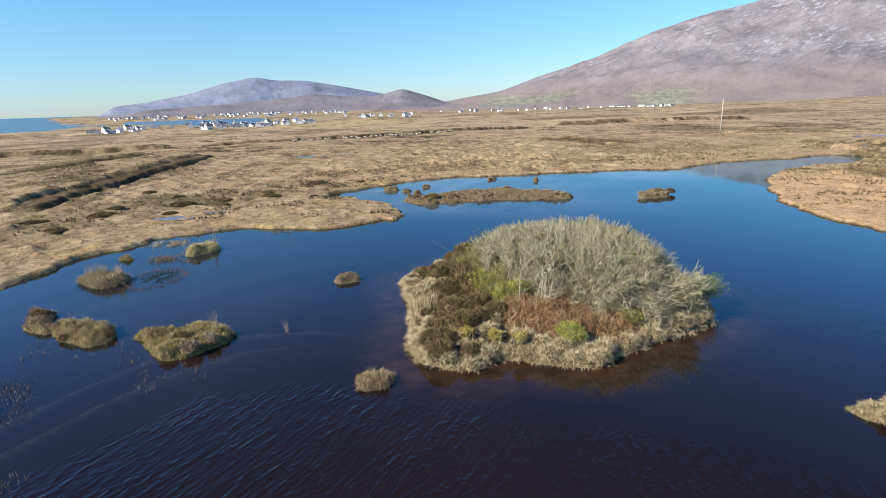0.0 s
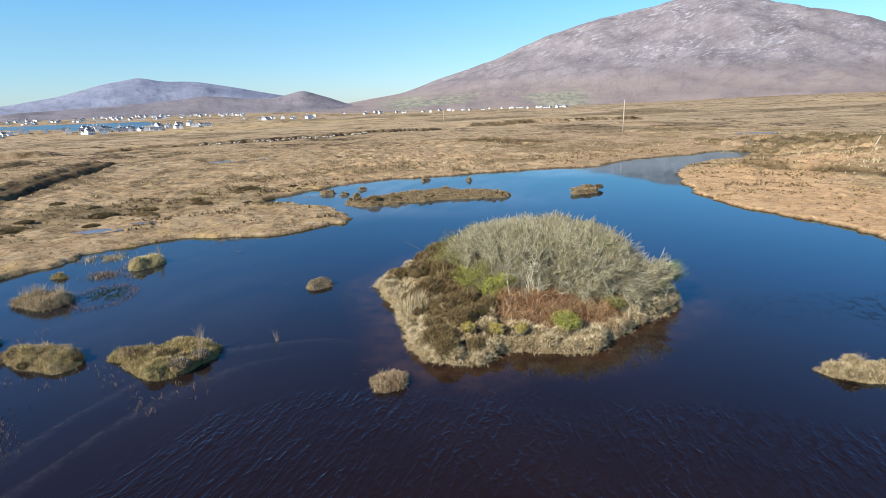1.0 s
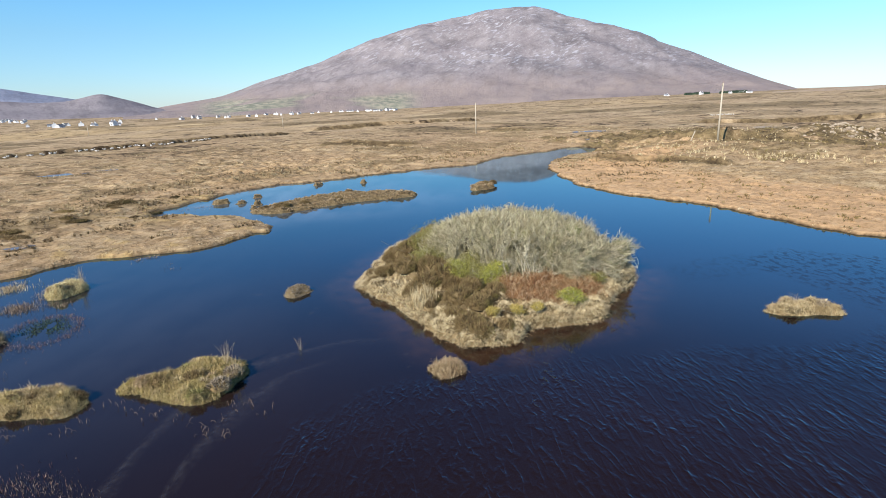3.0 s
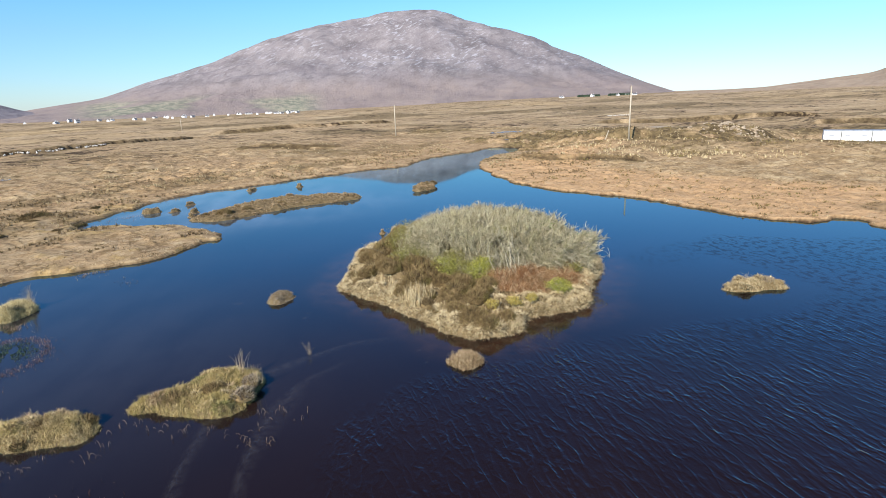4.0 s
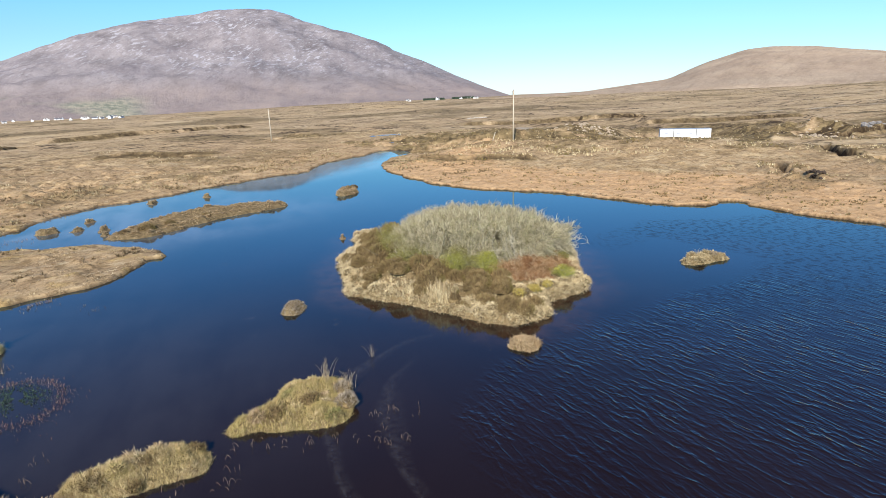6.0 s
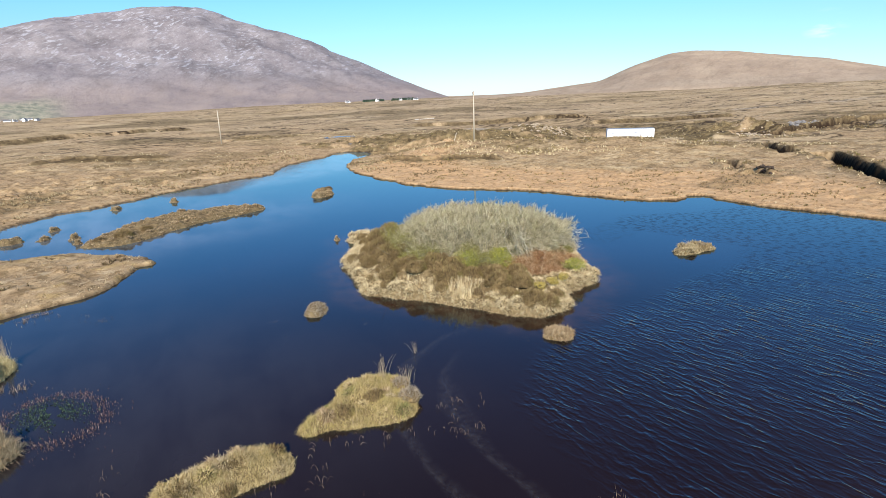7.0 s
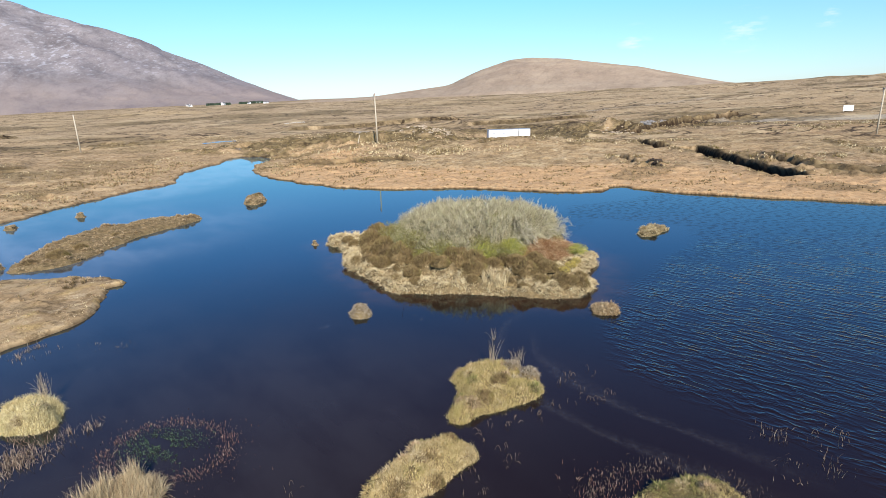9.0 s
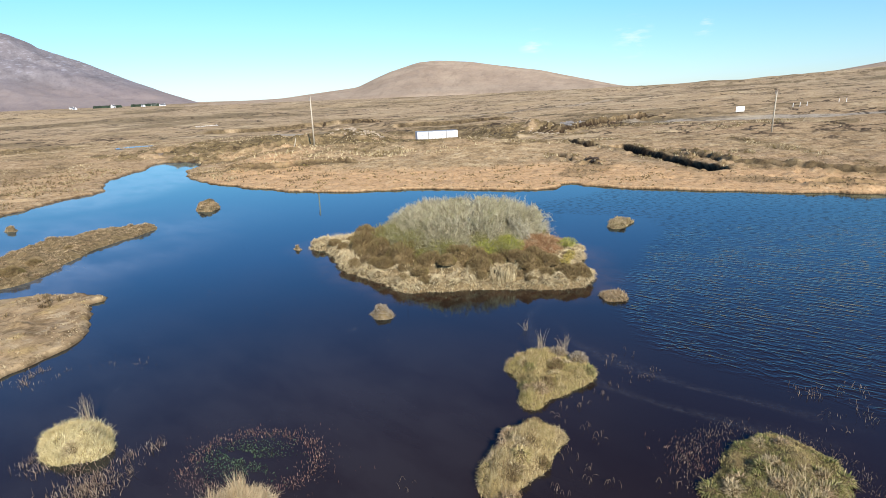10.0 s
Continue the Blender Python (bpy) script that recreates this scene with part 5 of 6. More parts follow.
for x, y, z, rad, hh, mat, lab in (
        (1.7, 23.2, 0.85, 0.62, 1.0, "leaf", "yellow-green gorse bush among heather"), (2.5, 21.5, 0.85, 0.6, 0.95, "leaf", "yellow-green gorse bush among heather"),
        (2.3, 25.2, 1.0, 0.7, 0.9, "olive", "olive green gorse at the thicket's edge"), (2.2, 22.4, 0.95, 0.75, 0.8, "olive", "olive green gorse at the thicket's edge"),
        (2.9, 23.6, 1.3, 0.6, 0.7, "olive", "olive green gorse at the thicket's foot"), (2.0, 27.6, 0.9, 0.95, 1.5, "olive", "tall olive green gorse beside the thicket"), (1.3, 25.6, 0.8, 0.8, 1.2, "olive", "olive green gorse beside the thicket"), (3.6, 29.2, 0.9, 0.9, 1.5, "olive", "tall olive green gorse beside the thicket"),
        (1.2, 26.6, 0.85, 0.5, 0.7, "olive", "olive green gorse among heather"), (3.2, 22.0, 1.2, 0.5, 0.6, "leaf", "yellow-green gorse bush at the thicket's foot"),
        (0.8, 18.7, 0.7, 0.26, 0.4, "gold", "small yellow-leaved bush on the grassy edge"), (1.8, 18.4, 0.7, 0.28, 0.36, "gold", "small yellow-leaved bush among brambles"),
        (2.7, 18.2, 0.7, 0.22, 0.32, "gold", "small yellow-leaved bush among brambles"), (4.5, 18.2, 0.7, 0.5, 0.6, "leaf", "yellow-green bush on the grassy edge"),
        (11.3, 22.3, 0.5, 0.7, 1.1, "ivy", "bright green bush over the water"), (7.2, 19.6, 0.7, 0.4, 0.5, "olive", "dull green bush under the branches"),
        (8.4, 25.2, 2.2, 0.9, 0.8, "olive", "green ivy grown through the bare shrubs"), (8.0, 22.4, 2.1, 0.8, 0.7, "ivy", "green ivy grown through the bare shrubs"),
        (5.2, 22.9, 2.4, 0.5, 0.5, "olive", "green ivy grown through the bare shrubs")):
    leafy(x, y, z - 0.1, rad * 1.2, hh, int(x * 37 + y * 11), mat, lab, int(3600 * rad))

# ---- the small islets and tussocks ----
islet("islet", "long flat brown grass islet in the lough", [(-3.8, 51.9), (-1.7, 49.5), (1.9, 50.1), (5.6, 50.7), (10.8, 50.2), (12.7, 51.3), (12.2, 53.6), (9.3, 55.6), (5.6, 56.4), (2.2, 55.9), (-0.6, 54.3)], 0.32, 0.9, 111, 5200, "moorgrass", 6, (0.06, 0.18), cushions=30, cushion=(0.14, 0.3))
islet("islet", "small brown heathery islet in calm water", ellipse(19.7, 50.2, 2.0, 1.15, 20, 3), 0.42, 0.35, 112, 900, "moorgrass", 7, (0.08, 0.2), cushions=8)
islet("islet", "low pale dry grass islet with tufts", ellipse(13.1, 13.4, 1.65, 0.85, -34, 5), 0.2, 0.25, 113, 900, "straw", 8, (0.08, 0.26), cushions=8)
islet("islet", "green and gold grass islet with dead rushes", [(-12.85, 21.0), (-12.5, 20.4), (-11.9, 20.05), (-11.45, 19.6), (-11.0, 18.95), (-10.5, 18.5), (-9.85, 18.75), (-9.3, 19.4), (-8.6, 20.2), (-8.55, 21.0), (-9.2, 21.65), (-10.2, 22.0), (-10.9, 21.45), (-11.7, 21.4), (-12.35, 21.4)], 0.34, 0.6, 114, 3200, "greengrass", 10, (0.1, 0.26), cushions=20, cushion=(0.14, 0.3), mixed_in=("straw", "mossgrass", "goldstraw", "moorgrass"))
islet("islet", "straw and green tussock islet near open water", [(-17.2, 22.1), (-16.0, 20.8), (-15.1, 20.3), (-14.3, 20.05), (-13.7, 20.4), (-13.6, 21.1), (-14.1, 21.7), (-14.9, 22.1), (-15.6, 22.5), (-16.8, 22.7)], 0.34, 0.5, 115, 3000, "goldstraw", 10, (0.1, 0.24), cushions=18, cushion=(0.14, 0.3), mixed_in=("moorgrass", "straw", "greengrass"))
islet("islet", "straw coloured grass tussock off the island", ellipse(-2.45, 16.65, 0.7, 0.78, 0, 8), 0.12, 0.16, 116, 300, "moorgrass", 10, (0.14, 0.36), lean=1.0, cushions=6, cushion=(0.16, 0.26))
islet("islet", "dark rounded turf tussock in the water", ellipse(-5.0, 27.7, 0.78, 0.6, 0, 9), 0.24, 0.22, 117, 620, "greyheather", 8, (0.04, 0.11), cushions=0)
islet("islet", "golden matted grass tussock with rush spray", [(-15.7, 36.1), (-16.4, 35.3), (-16.75, 34.4), (-16.6, 33.6), (-16.0, 33.2), (-15.3, 33.5), (-14.8, 34.3), (-14.7, 35.1), (-15.1, 35.8)], 0.42, 0.8, 118, 2600, "golden", 9, (0.16, 0.34), lean=1.4, cushions=7, cushion=(0.16, 0.3), mixed_in=("golden", "straw"))
islet("islet", "tall pale sedge tussock beside red weed", ellipse(-18.5, 28.6, 1.45, 0.95, -5, 11), 0.22, 0.4, 119, 800, "rush", 14, (0.4, 0.85), lean=0.3, cushions=0)
islet("islet", "low grass islet close to shore", ellipse(-19.9, 33.2, 0.6, 0.4, 0, 12), 0.25, 0.3, 120, 190, "greengrass", cushions=1)
islet("islet", "brown turf islet near reeds", [(-19.6, 24.3), (-18.9, 24.6), (-18.0, 23.8), (-17.6, 23.0), (-16.6, 21.9), (-16.7, 21.3), (-17.8, 21.7), (-18.9, 22.8)], 0.2, 0.4, 121, 520, "moorgrass", cushions=2)
islet("islet", "mossy green and tan grass hummock ringed by reeds", [(-16.5, 17.0), (-15.5, 16.3), (-14.4, 15.5), (-13.6, 14.4), (-13.8, 13.4), (-14.7, 12.8), (-15.8, 13.0), (-16.9, 13.4), (-17.5, 14.6), (-17.4, 16.0)], 0.26, 1.0, 122, 3600, "mossgrass", 10, (0.05, 0.15), cushions=26, cushion=(0.14, 0.3), mixed_in=("straw", "mossgrass", "moorgrass", "mossgrass"))
for k, (x, y, rr) in enumerate(((-5.4, 58.6, 1.0), (-3.8, 57.5, 0.5), (-1.6, 60.2, 0.5), (-2.4, 55.2, 0.55), (5.9, 64.6, 0.7), (10.9, 62.8, 0.55), (-3.0, 53.5, 0.45), (5.9, 36.2, 0.35))):
    islet("tussock", "small dark tussock standing in shallow water", ellipse(x, y, rr + 0.12, rr * 0.6 + 0.12, 10 * k, 20 + k), 0.3, 0.15, 130 + k, int(260 * rr), "moorgrass", 7, (0.06, 0.18), group="shallow water tussocks", cushions=0)


for k, (x, y, z, rad, mat) in enumerate(((-9.7, 19.2, 0.18, 0.42, "greyheather"), (-9.2, 19.9, 0.2, 0.36, "greyheather"), (-11.5, 20.5, 0.15, 0.4, "heather"), (-10.4, 20.1, 0.25, 0.38, "heather"),
                                         (-13.95, 21.0, 0.1, 0.34, "heather"), (-14.9, 21.3, 0.2, 0.45, "heather"), (-16.2, 21.8, 0.15, 0.42, "heather"), (-15.6, 20.9, 0.05, 0.26, "heather"),
                                         (20.4, 50.9, 0.2, 0.6, "heather"), (21.6, 51.2, 0.2, 0.5, "darkheather"), (-18.4, 23.4, 0.12, 0.4, "heather"), (13.9, 13.1, 0.12, 0.34, "greyheather"),
                                         (-0.9, 51.2, 0.15, 0.8, "heather"), (1.2, 51.6, 0.15, 0.6, "heather"), (4.6, 52.0, 0.15, 0.5, "heather"), (-2.3, 51.9, 0.1, 0.5, "darkheather"))):
    clump(x, y, z, rad, rad * 0.75, 800 + k, mat, label="low heather clump on a turf islet", group="heather on the islets", sprigs=int(2200 * rad))


def rush_spray(x, y, z, count, length, seed, label, lean=0.25, mat="rush", width=(0.006, 0.01), name="rush_sprig"):
    r = np.random.default_rng(seed)
    ob = tagged(new(name), label, "rushes", "rushes in the water")
    ob.location = (x, y, z)
    st = np.column_stack([r.normal(0, 0.07, (count, 2)), np.full(count, -0.06)])
    a, t = r.uniform(0, 2 * np.pi, count), np.abs(r.normal(0, lean, count))
    ln = r.uniform(*length, count)
    en = st + np.column_stack([np.cos(a) * np.sin(t) * ln, np.sin(a) * np.sin(t) * ln, np.cos(t) * ln])
    part("stem_spray", tubes("stem_spray", bent(st, en, np.column_stack([r.normal(0, 0.02, (count, 2)), 0.02 + 0.3 * np.linalg.norm(en - st, axis=1) * np.sin(t)]), 4), np.linspace(1, 0.4, 4)[None] * r.uniform(*width, (count, 1)) / 2, 3, MAT[mat]), ob)["kind"] = "stuff"
    return ob


rush_spray(-6.58, 21.05, 0, 9, (0.3, 0.75), 1, "few bent dead rush stems standing in water", 0.35)
rush_spray(-9.3, 20.6, 0.4, 26, (0.45, 0.95), 2, "spray of dead rush stems on the islet", 0.25)
rush_spray(-9.1, 19.7, 0.35, 22, (0.4, 0.8), 3, "spray of dead rush stems on the islet", 0.3)
rush_spray(-14.95, 34.9, 0.4, 34, (0.5, 1.0), 4, "spray of dead rush stems on the tussock", 0.3)
rush_spray(-2.4, 16.7, 0.15, 14, (0.25, 0.5), 5, "spray of dead rush stems on the tussock", 0.3)
rush_spray(-15.2, 21.5, 0.4, 10, (0.3, 0.6), 6, "few dead rush stems on the islet", 0.6)
rush_spray(13.0, 13.7, 0.35, 16, (0.25, 0.5), 7, "dead rush stems on the low islet", 0.4)
BENT = [(-11.8, 19.5), (-12.3, 19.4), (-11.7, 18.75), (-14.1, 19.0), (-13.8, 19.3), (-16.0, 19.7), (-16.1, 19.1), (-16.4, 20.6), (-15.7, 19.9), (-10.5, 17.2), (-10.0, 16.5), (-10.3, 16.8), (-9.9, 17.3), (-16.2, 17.6), (-16.7, 24.4), (-11.0, 18.0),
        (-12.6, 19.9), (-13.2, 20.1), (-15.5, 19.6), (-15.1, 20.0), (-11.3, 11.9), (-11.0, 11.0), (-17.1, 23.9), (-9.1, 17.6), (-8.6, 17.0), (-9.4, 18.1), (-20.2, 36.6), (-13.4, 43.0)]


def bent_reeds(x, y, count, seed):
    """Dead reed blades that rise from the water and fold over."""
    r = np.random.default_rng(seed)
    ob = tagged(new("reed_sprig"), "bent dead reed blades poking from the water", "rushes", "rushes in the water")
    ob.location = (x, y, 0)
    st = np.column_stack([r.normal(0, 0.16, (count, 2)), np.full(count, -0.03)])
    a = r.uniform(0, 2 * np.pi, count)
    reach_, rise_ = r.uniform(0.06, 0.2, count), r.uniform(0.07, 0.19, count)
    en = st + np.column_stack([np.cos(a) * reach_, np.sin(a) * reach_, r.uniform(0.0, 0.12, count)])
    arch = bent(st, en, np.column_stack([np.zeros((count, 2)), rise_]), 6)
    part("stem_spray", tubes("stem_spray", arch, np.linspace(1, 0.5, 6)[None] * r.uniform(0.004, 0.007, (count, 1)), 3, MAT["deadreed"]), ob)["kind"] = "stuff"
    return ob


for k, (x, y) in enumerate(BENT):
    bent_reeds(x, y, 3 + k % 4, 40 + k)


def reed_bed(name, label, spots, length, seed, mat, width=(0.01, 0.02), lean=0.4):
    r = np.random.default_rng(seed)
    s = np.column_stack([spots, np.full(len(spots), -0.01)])
    a, t = r.uniform(0, 2 * np.pi, len(s)), np.abs(r.normal(0, lean, len(s)))
    ln = r.uniform(*length, len(s))
    e = s + np.column_stack([np.cos(a) * np.sin(t) * ln, np.sin(a) * np.sin(t) * ln, np.cos(t) * ln])
    return tagged(new(name, blade_mesh(name, s, e, r.uniform(*width, len(s)), MAT[mat])), label, "water weed", kind="stuff")


def ringed(cx, cy, rx, ry, spreading, count, seed):
    r = np.random.default_rng(seed)
    a = r.uniform(0, 2 * np.pi, count)
    k = 1 + r.normal(0, spreading, count)
    keep_ = fbm(np.cos(a) * 2, np.sin(a) * 2, 0.5, 3, seed) > -0.55
    return np.column_stack([cx + rx * k * np.cos(a), cy + ry * k * np.sin(a)])[keep_]


def blotch(cx, cy, rx, ry, count, seed, fill=-0.05):
    r = np.random.default_rng(seed)
    p = r.normal(0, 0.5, (count, 2)) * [rx, ry] + [cx, cy]
    return p[fbm(p[:, 0], p[:, 1], 0.8, 2, seed) > fill]


reed_bed("water_weed", "ring of reddish dead weed on the water", ringed(-16.0, 29.0, 1.35, 1.85, 0.10, 1300, 3), (0.05, 0.13), 4, "weed", (0.008, 0.016), 0.8)
reed_bed("water_weed", "sparse reddish weed about the weed ring", ringed(-16.1, 28.9, 1.5, 2.0, 0.28, 420, 4), (0.04, 0.11), 24, "weed", (0.006, 0.013), 0.9)
reed_bed("water_weed", "green moss under the water inside the weed ring", blotch(-15.9, 29.3, 0.9, 1.25, 2600, 5, -0.3), (0.02, 0.07), 6, "moss", (0.02, 0.05), 1.3)
reed_bed("water_weed", "dead reeds round the mossy hummock", ringed(-15.5, 14.8, 2.1, 2.2, 0.10, 1300, 7), (0.06, 0.18), 8, "deadreed", (0.006, 0.011), 0.85)
reed_bed("water_weed", "reddish dead reeds standing in shallow water", blotch(-15.0, 16.6, 1.3, 0.9, 380, 9, -0.1), (0.06, 0.16), 10, "weed", (0.008, 0.015), 0.6)
reed_bed("water_weed", "patch of straw-coloured dead reeds", blotch(-19.0, 37.2, 1.3, 1.0, 1500, 11), (0.10, 0.28), 12, "rush")
reed_bed("water_weed", "straw-coloured dead reeds by the grassy spit", blotch(-11.9, 39.6, 0.7, 0.6, 420, 13, -0.4), (0.08, 0.22), 14, "deadreed", (0.01, 0.018), 0.8)
reed_bed("water_weed", "sparse dead reeds off the grassy spit", blotch(-10.5, 37.0, 0.5, 1.3, 120, 21, -0.1), (0.06, 0.16), 22, "deadreed", (0.008, 0.014), 0.8)
reed_bed("water_weed", "sparse weed off the flat shore", blotch(-7.5, 57.5, 2.2, 1.4, 260, 15), (0.06, 0.18), 16, "weed")
reed_bed("water_weed", "brown dead reeds between the tussocks", blotch(-17.5, 33.0, 0.9, 0.8, 800, 17, -0.3), (0.10, 0.26), 18, "deadreed", (0.01, 0.02), 0.8)
reed_bed("water_weed", "small clumps of bent dead reeds", np.concatenate([blotch(cx, cy, 0.42, 0.3, 70, 30 + k, -0.4) for k, (cx, cy) in enumerate(((-15.6, 32.3), (-16.1, 32.8), (-16.7, 32.2), (-16.7, 34.0), (-16.6, 35.6), (-16.9, 35.0)))]), (0.1, 0.26), 25, "deadreed", (0.008, 0.015), 0.9)
reed_bed("water_weed", "pale dead reeds in open shallows", np.concatenate([blotch(cx, cy, 0.8, 0.5, 60, 60 + k, -0.2) for k, (cx, cy) in enumerate(((-10.85, 9.9), (-11.3, 11.9), (-12.35, 10.8), (-13.0, 11.7)))]), (0.08, 0.24), 20, "deadreed", (0.007, 0.013), 0.9)
crown_spots = np.random.default_rng(82).normal(0, 0.5, (46, 2)) * [1.0, 0.8] + [-16.2, 14.6]
crown_spots = np.column_stack([crown_spots, np.full(46, 0.24)])
tagged(new("straw_tufts", tufts("straw_tufts", crown_spots, 40, (0.16, 0.4), 0.95, (0.012, 0.022), MAT["straw"], np.random.default_rng(83))), "pale straw tufts on the mossy hummock", "grass", kind="stuff")

# foam lines drawn out by the wind
for k, line in enumerate(([(-14.2, 11.5), (-13.4, 14.2), (-12.1, 17.0), (-10.4, 19.2), (-7.8, 20.9), (-4.7, 20.9), (-2.8, 19.6)], [(-13.4, 10.6), (-12.1, 13.4), (-10.9, 15.8), (-9.2, 18.0), (-7.6, 19.2), (-5.2, 19.6)])):
    p = np.array(line)
    t = np.linspace(0, len(p) - 1, 90)
    c = np.column_stack([np.interp(t, np.arange(len(p)), p[:, 0]), np.interp(t, np.arange(len(p)), p[:, 1])])
    kern = np.ones(9) / 9
    c = np.column_stack([np.convolve(np.pad(c[:, i], 4, mode="edge"), kern, mode="valid") for i in (0, 1)])
    c += 0.12 * np.column_stack([fbm(t * 2, t * 0, 3, 2, 5 + k), fbm(t * 2, t * 0 + 9, 3, 2, 7 + k)])
    d = np.gradient(c, axis=0)
    nrm = np.column_stack([-d[:, 1], d[:, 0]]) / (np.linalg.norm(d, axis=1, keepdims=True) + 1e-9)
    wide = (0.5 + 0.2 * np.sin(t * 2.3 + k))[:, None]
    rows_ = np.stack([np.column_stack([c + nrm * wide * s, np.full(len(c), 0.004 + 0.002 * k)]) for s in (-1, -0.3, 0.1, 0.6)], 1)
    me = mesh_from("foam_streak", rows_.reshape(-1, 3), grid_faces(len(c), 4), MAT["foam"])
    give(me, "fade", (np.clip(np.minimum(t, t[-1] - t) / 1.2, 0, 1)[:, None] * [0, 0.45, 0.9, 0]))
    tagged(new("foam_streak", me), "faint pale foam line drifting on the water", "foam", kind="stuff")

# small flecks of scum on the calm water
r = np.random.default_rng(61)
knots = np.column_stack([r.uniform(-21, -2, 26), r.uniform(13, 38, 26)])
spot = knots[r.integers(0, 26, 30)] + r.normal(0, 0.7, (30, 2))
spot = spot[signed_distance(spot[:, 0], spot[:, 1], POND) < -1.0]
a = np.linspace(0, 2 * np.pi, 8, endpoint=False)
rad = r.uniform(0.03, 0.13, (len(spot), 1)) * r.uniform(0.5, 1.3, (len(spot), 8))
v = np.stack([spot[:, :1] + 1.8 * rad * np.cos(a), spot[:, 1:] + 0.7 * rad * np.sin(a), np.full(rad.shape, 0.008)], -1).reshape(-1, 3)
me = mesh_from("scum_fleck", v, np.arange(len(v)).reshape(-1, 8), MAT["foam"])
give(me, "fade", np.full(len(v), 0.9))
tagged(new("scum_fleck", me), "small pale flecks of scum drifting on calm water", "foam", kind="stuff")

# ---- moor vegetation: tussocks and heather over the near land ----
rng = np.random.default_rng(900)


def moor(name, label, count, mat, length, width, lean, test, blades, reach, seed):
    r = np.random.default_rng(seed)
    a = np.radians(r.uniform(-72, 192, count * 3))
    q = r.uniform(16, reach, count * 3)
    x, y = HUB[0] + q * np.cos(a), HUB[1] + q * np.sin(a)
    z, sd, peat, heath, rust, green, track = land(x, y)
    ok = (sd > 0.02) & (z > -2) & (peat < 0.3) & (track < 0.3) & test(x, y, sd, heath, rust, green)
    s = np.column_stack([x, y, z])[ok][:count]
    me = tufts(name, s, blades, length, lean, width, MAT[mat], r)
    return tagged(new(name, me), label, "grass", kind="stuff")


moor("moor_grass", "tan tussock grass over the bog", 15000, "moorgrass", (0.05, 0.15), (0.02, 0.045), 1.35, lambda x, y, sd, h, ru, g: (h < 0.6) & (ru < 0.5) & (fbm(x, y, 1.4, 2, 4) > 0.0), 11, 80, 901)
moor("sedge", "red-brown sedge beside the lough", 6500, "rustgrass", (0.06, 0.16), (0.02, 0.04), 1.0, lambda x, y, sd, h, ru, g: (ru >= 0.3) & (sd > 0.3) & (fbm(x, y, 1.1, 2, 6) > 0.0), 10, 66, 902)
moor("shore_grass", "pale dry grass along the shore", 7500, "stubble", (0.06, 0.16), (0.015, 0.03), 1.25, lambda x, y, sd, h, ru, g: (sd > 0.12) & (sd < 0.8 + 0.6 * fbm(x, y, 3, 2, 17)), 6, 62, 903)
moor("green_grass", "yellow-green grass on the low spit", 7000, "greengrass", (0.05, 0.14), (0.015, 0.03), 1.35, lambda x, y, sd, h, ru, g: g > 0.25, 7, 62, 904)
moor("heather_cover", "dark brown heather over the moor", 13000, "darkheather", (0.08, 0.24), (0.03, 0.06), 0.9, lambda x, y, sd, h, ru, g: h > 0.35, 8, 125, 905)
moor("bank_grass", "pale grass tufts among the heather", 8000, "stubble", (0.12, 0.35), (0.03, 0.06), 0.9, lambda x, y, sd, h, ru, g: (sd > 14) & (h > 0.12) & (fbm(x, y, 2.0, 2, 19) > 0.15), 8, 125, 906)

moor("tussock_band", "pale straw tussocks along the flat shore", 11000, "straw", (0.15, 0.42), (0.02, 0.04), 0.9, lambda x, y, sd, h, ru, g: (y > 56) & (x < 48) & (sd > 0.8) & (sd < 11) & (fbm(x, y, 2.4, 3, 23) > 0.12), 14, 80, 907)
moor("heather_band", "dark heather tufts along the flat shore", 11000, "darkheather", (0.12, 0.34), (0.02, 0.045), 0.8, lambda x, y, sd, h, ru, g: (y > 44) & (x < 48) & (sd > 0.6) & (sd < 14) & (fbm(x, y, 2.8, 3, 29) > 0.22), 16, 80, 908)
moor("dark_sedge", "small dark sedge spots on the rust coloured shore", 11000, "heather", (0.08, 0.24), (0.03, 0.06), 0.9, lambda x, y, sd, h, ru, g: (ru > 0.1) & (x > 20) & (sd > 0.4) & (fbm(x, y, 0.9, 2, 37) + 0.35 * fbm(x, y, 7, 2, 39) > 0.48), 14, 66, 909)

moor("rough_grass", "pale rank grass fringing the dark heather", 16000, "stubble", (0.15, 0.4), (0.03, 0.06), 1.15, lambda x, y, sd, h, ru, g: (h > 0.12) & (h < 0.65) & (x > 48) & (y < 95) & (fbm(x, y, 3.2, 3, 33) > 0.05), 12, 120, 910)

moor("tuft_row", "pale shaggy tussocks in a row below the rough ground", 6000, "stubble", (0.25, 0.6), (0.03, 0.06), 0.8, lambda x, y, sd, h, ru, g: (np.abs(x - np.interp(y, [14, 19, 27, 35, 47, 60], [80, 72.7, 64.4, 58.5, 57.5, 54])) < 2.2 + 1.5 * fbm(x, y, 6, 2, 53)) & (y > 12) & (y < 62) & (fbm(x, y, 1.6, 2, 54) > 0.05), 14, 95, 911)
moor("bank_heather", "olive brown heather hummocks on the rough ground", 15000, "heather", (0.15, 0.42), (0.03, 0.06), 0.8, lambda x, y, sd, h, ru, g: (h > 0.5) & (x > 45) & (y < 95) & (fbm(x, y, 2.2, 2, 56) > 0.1), 14, 120, 912)

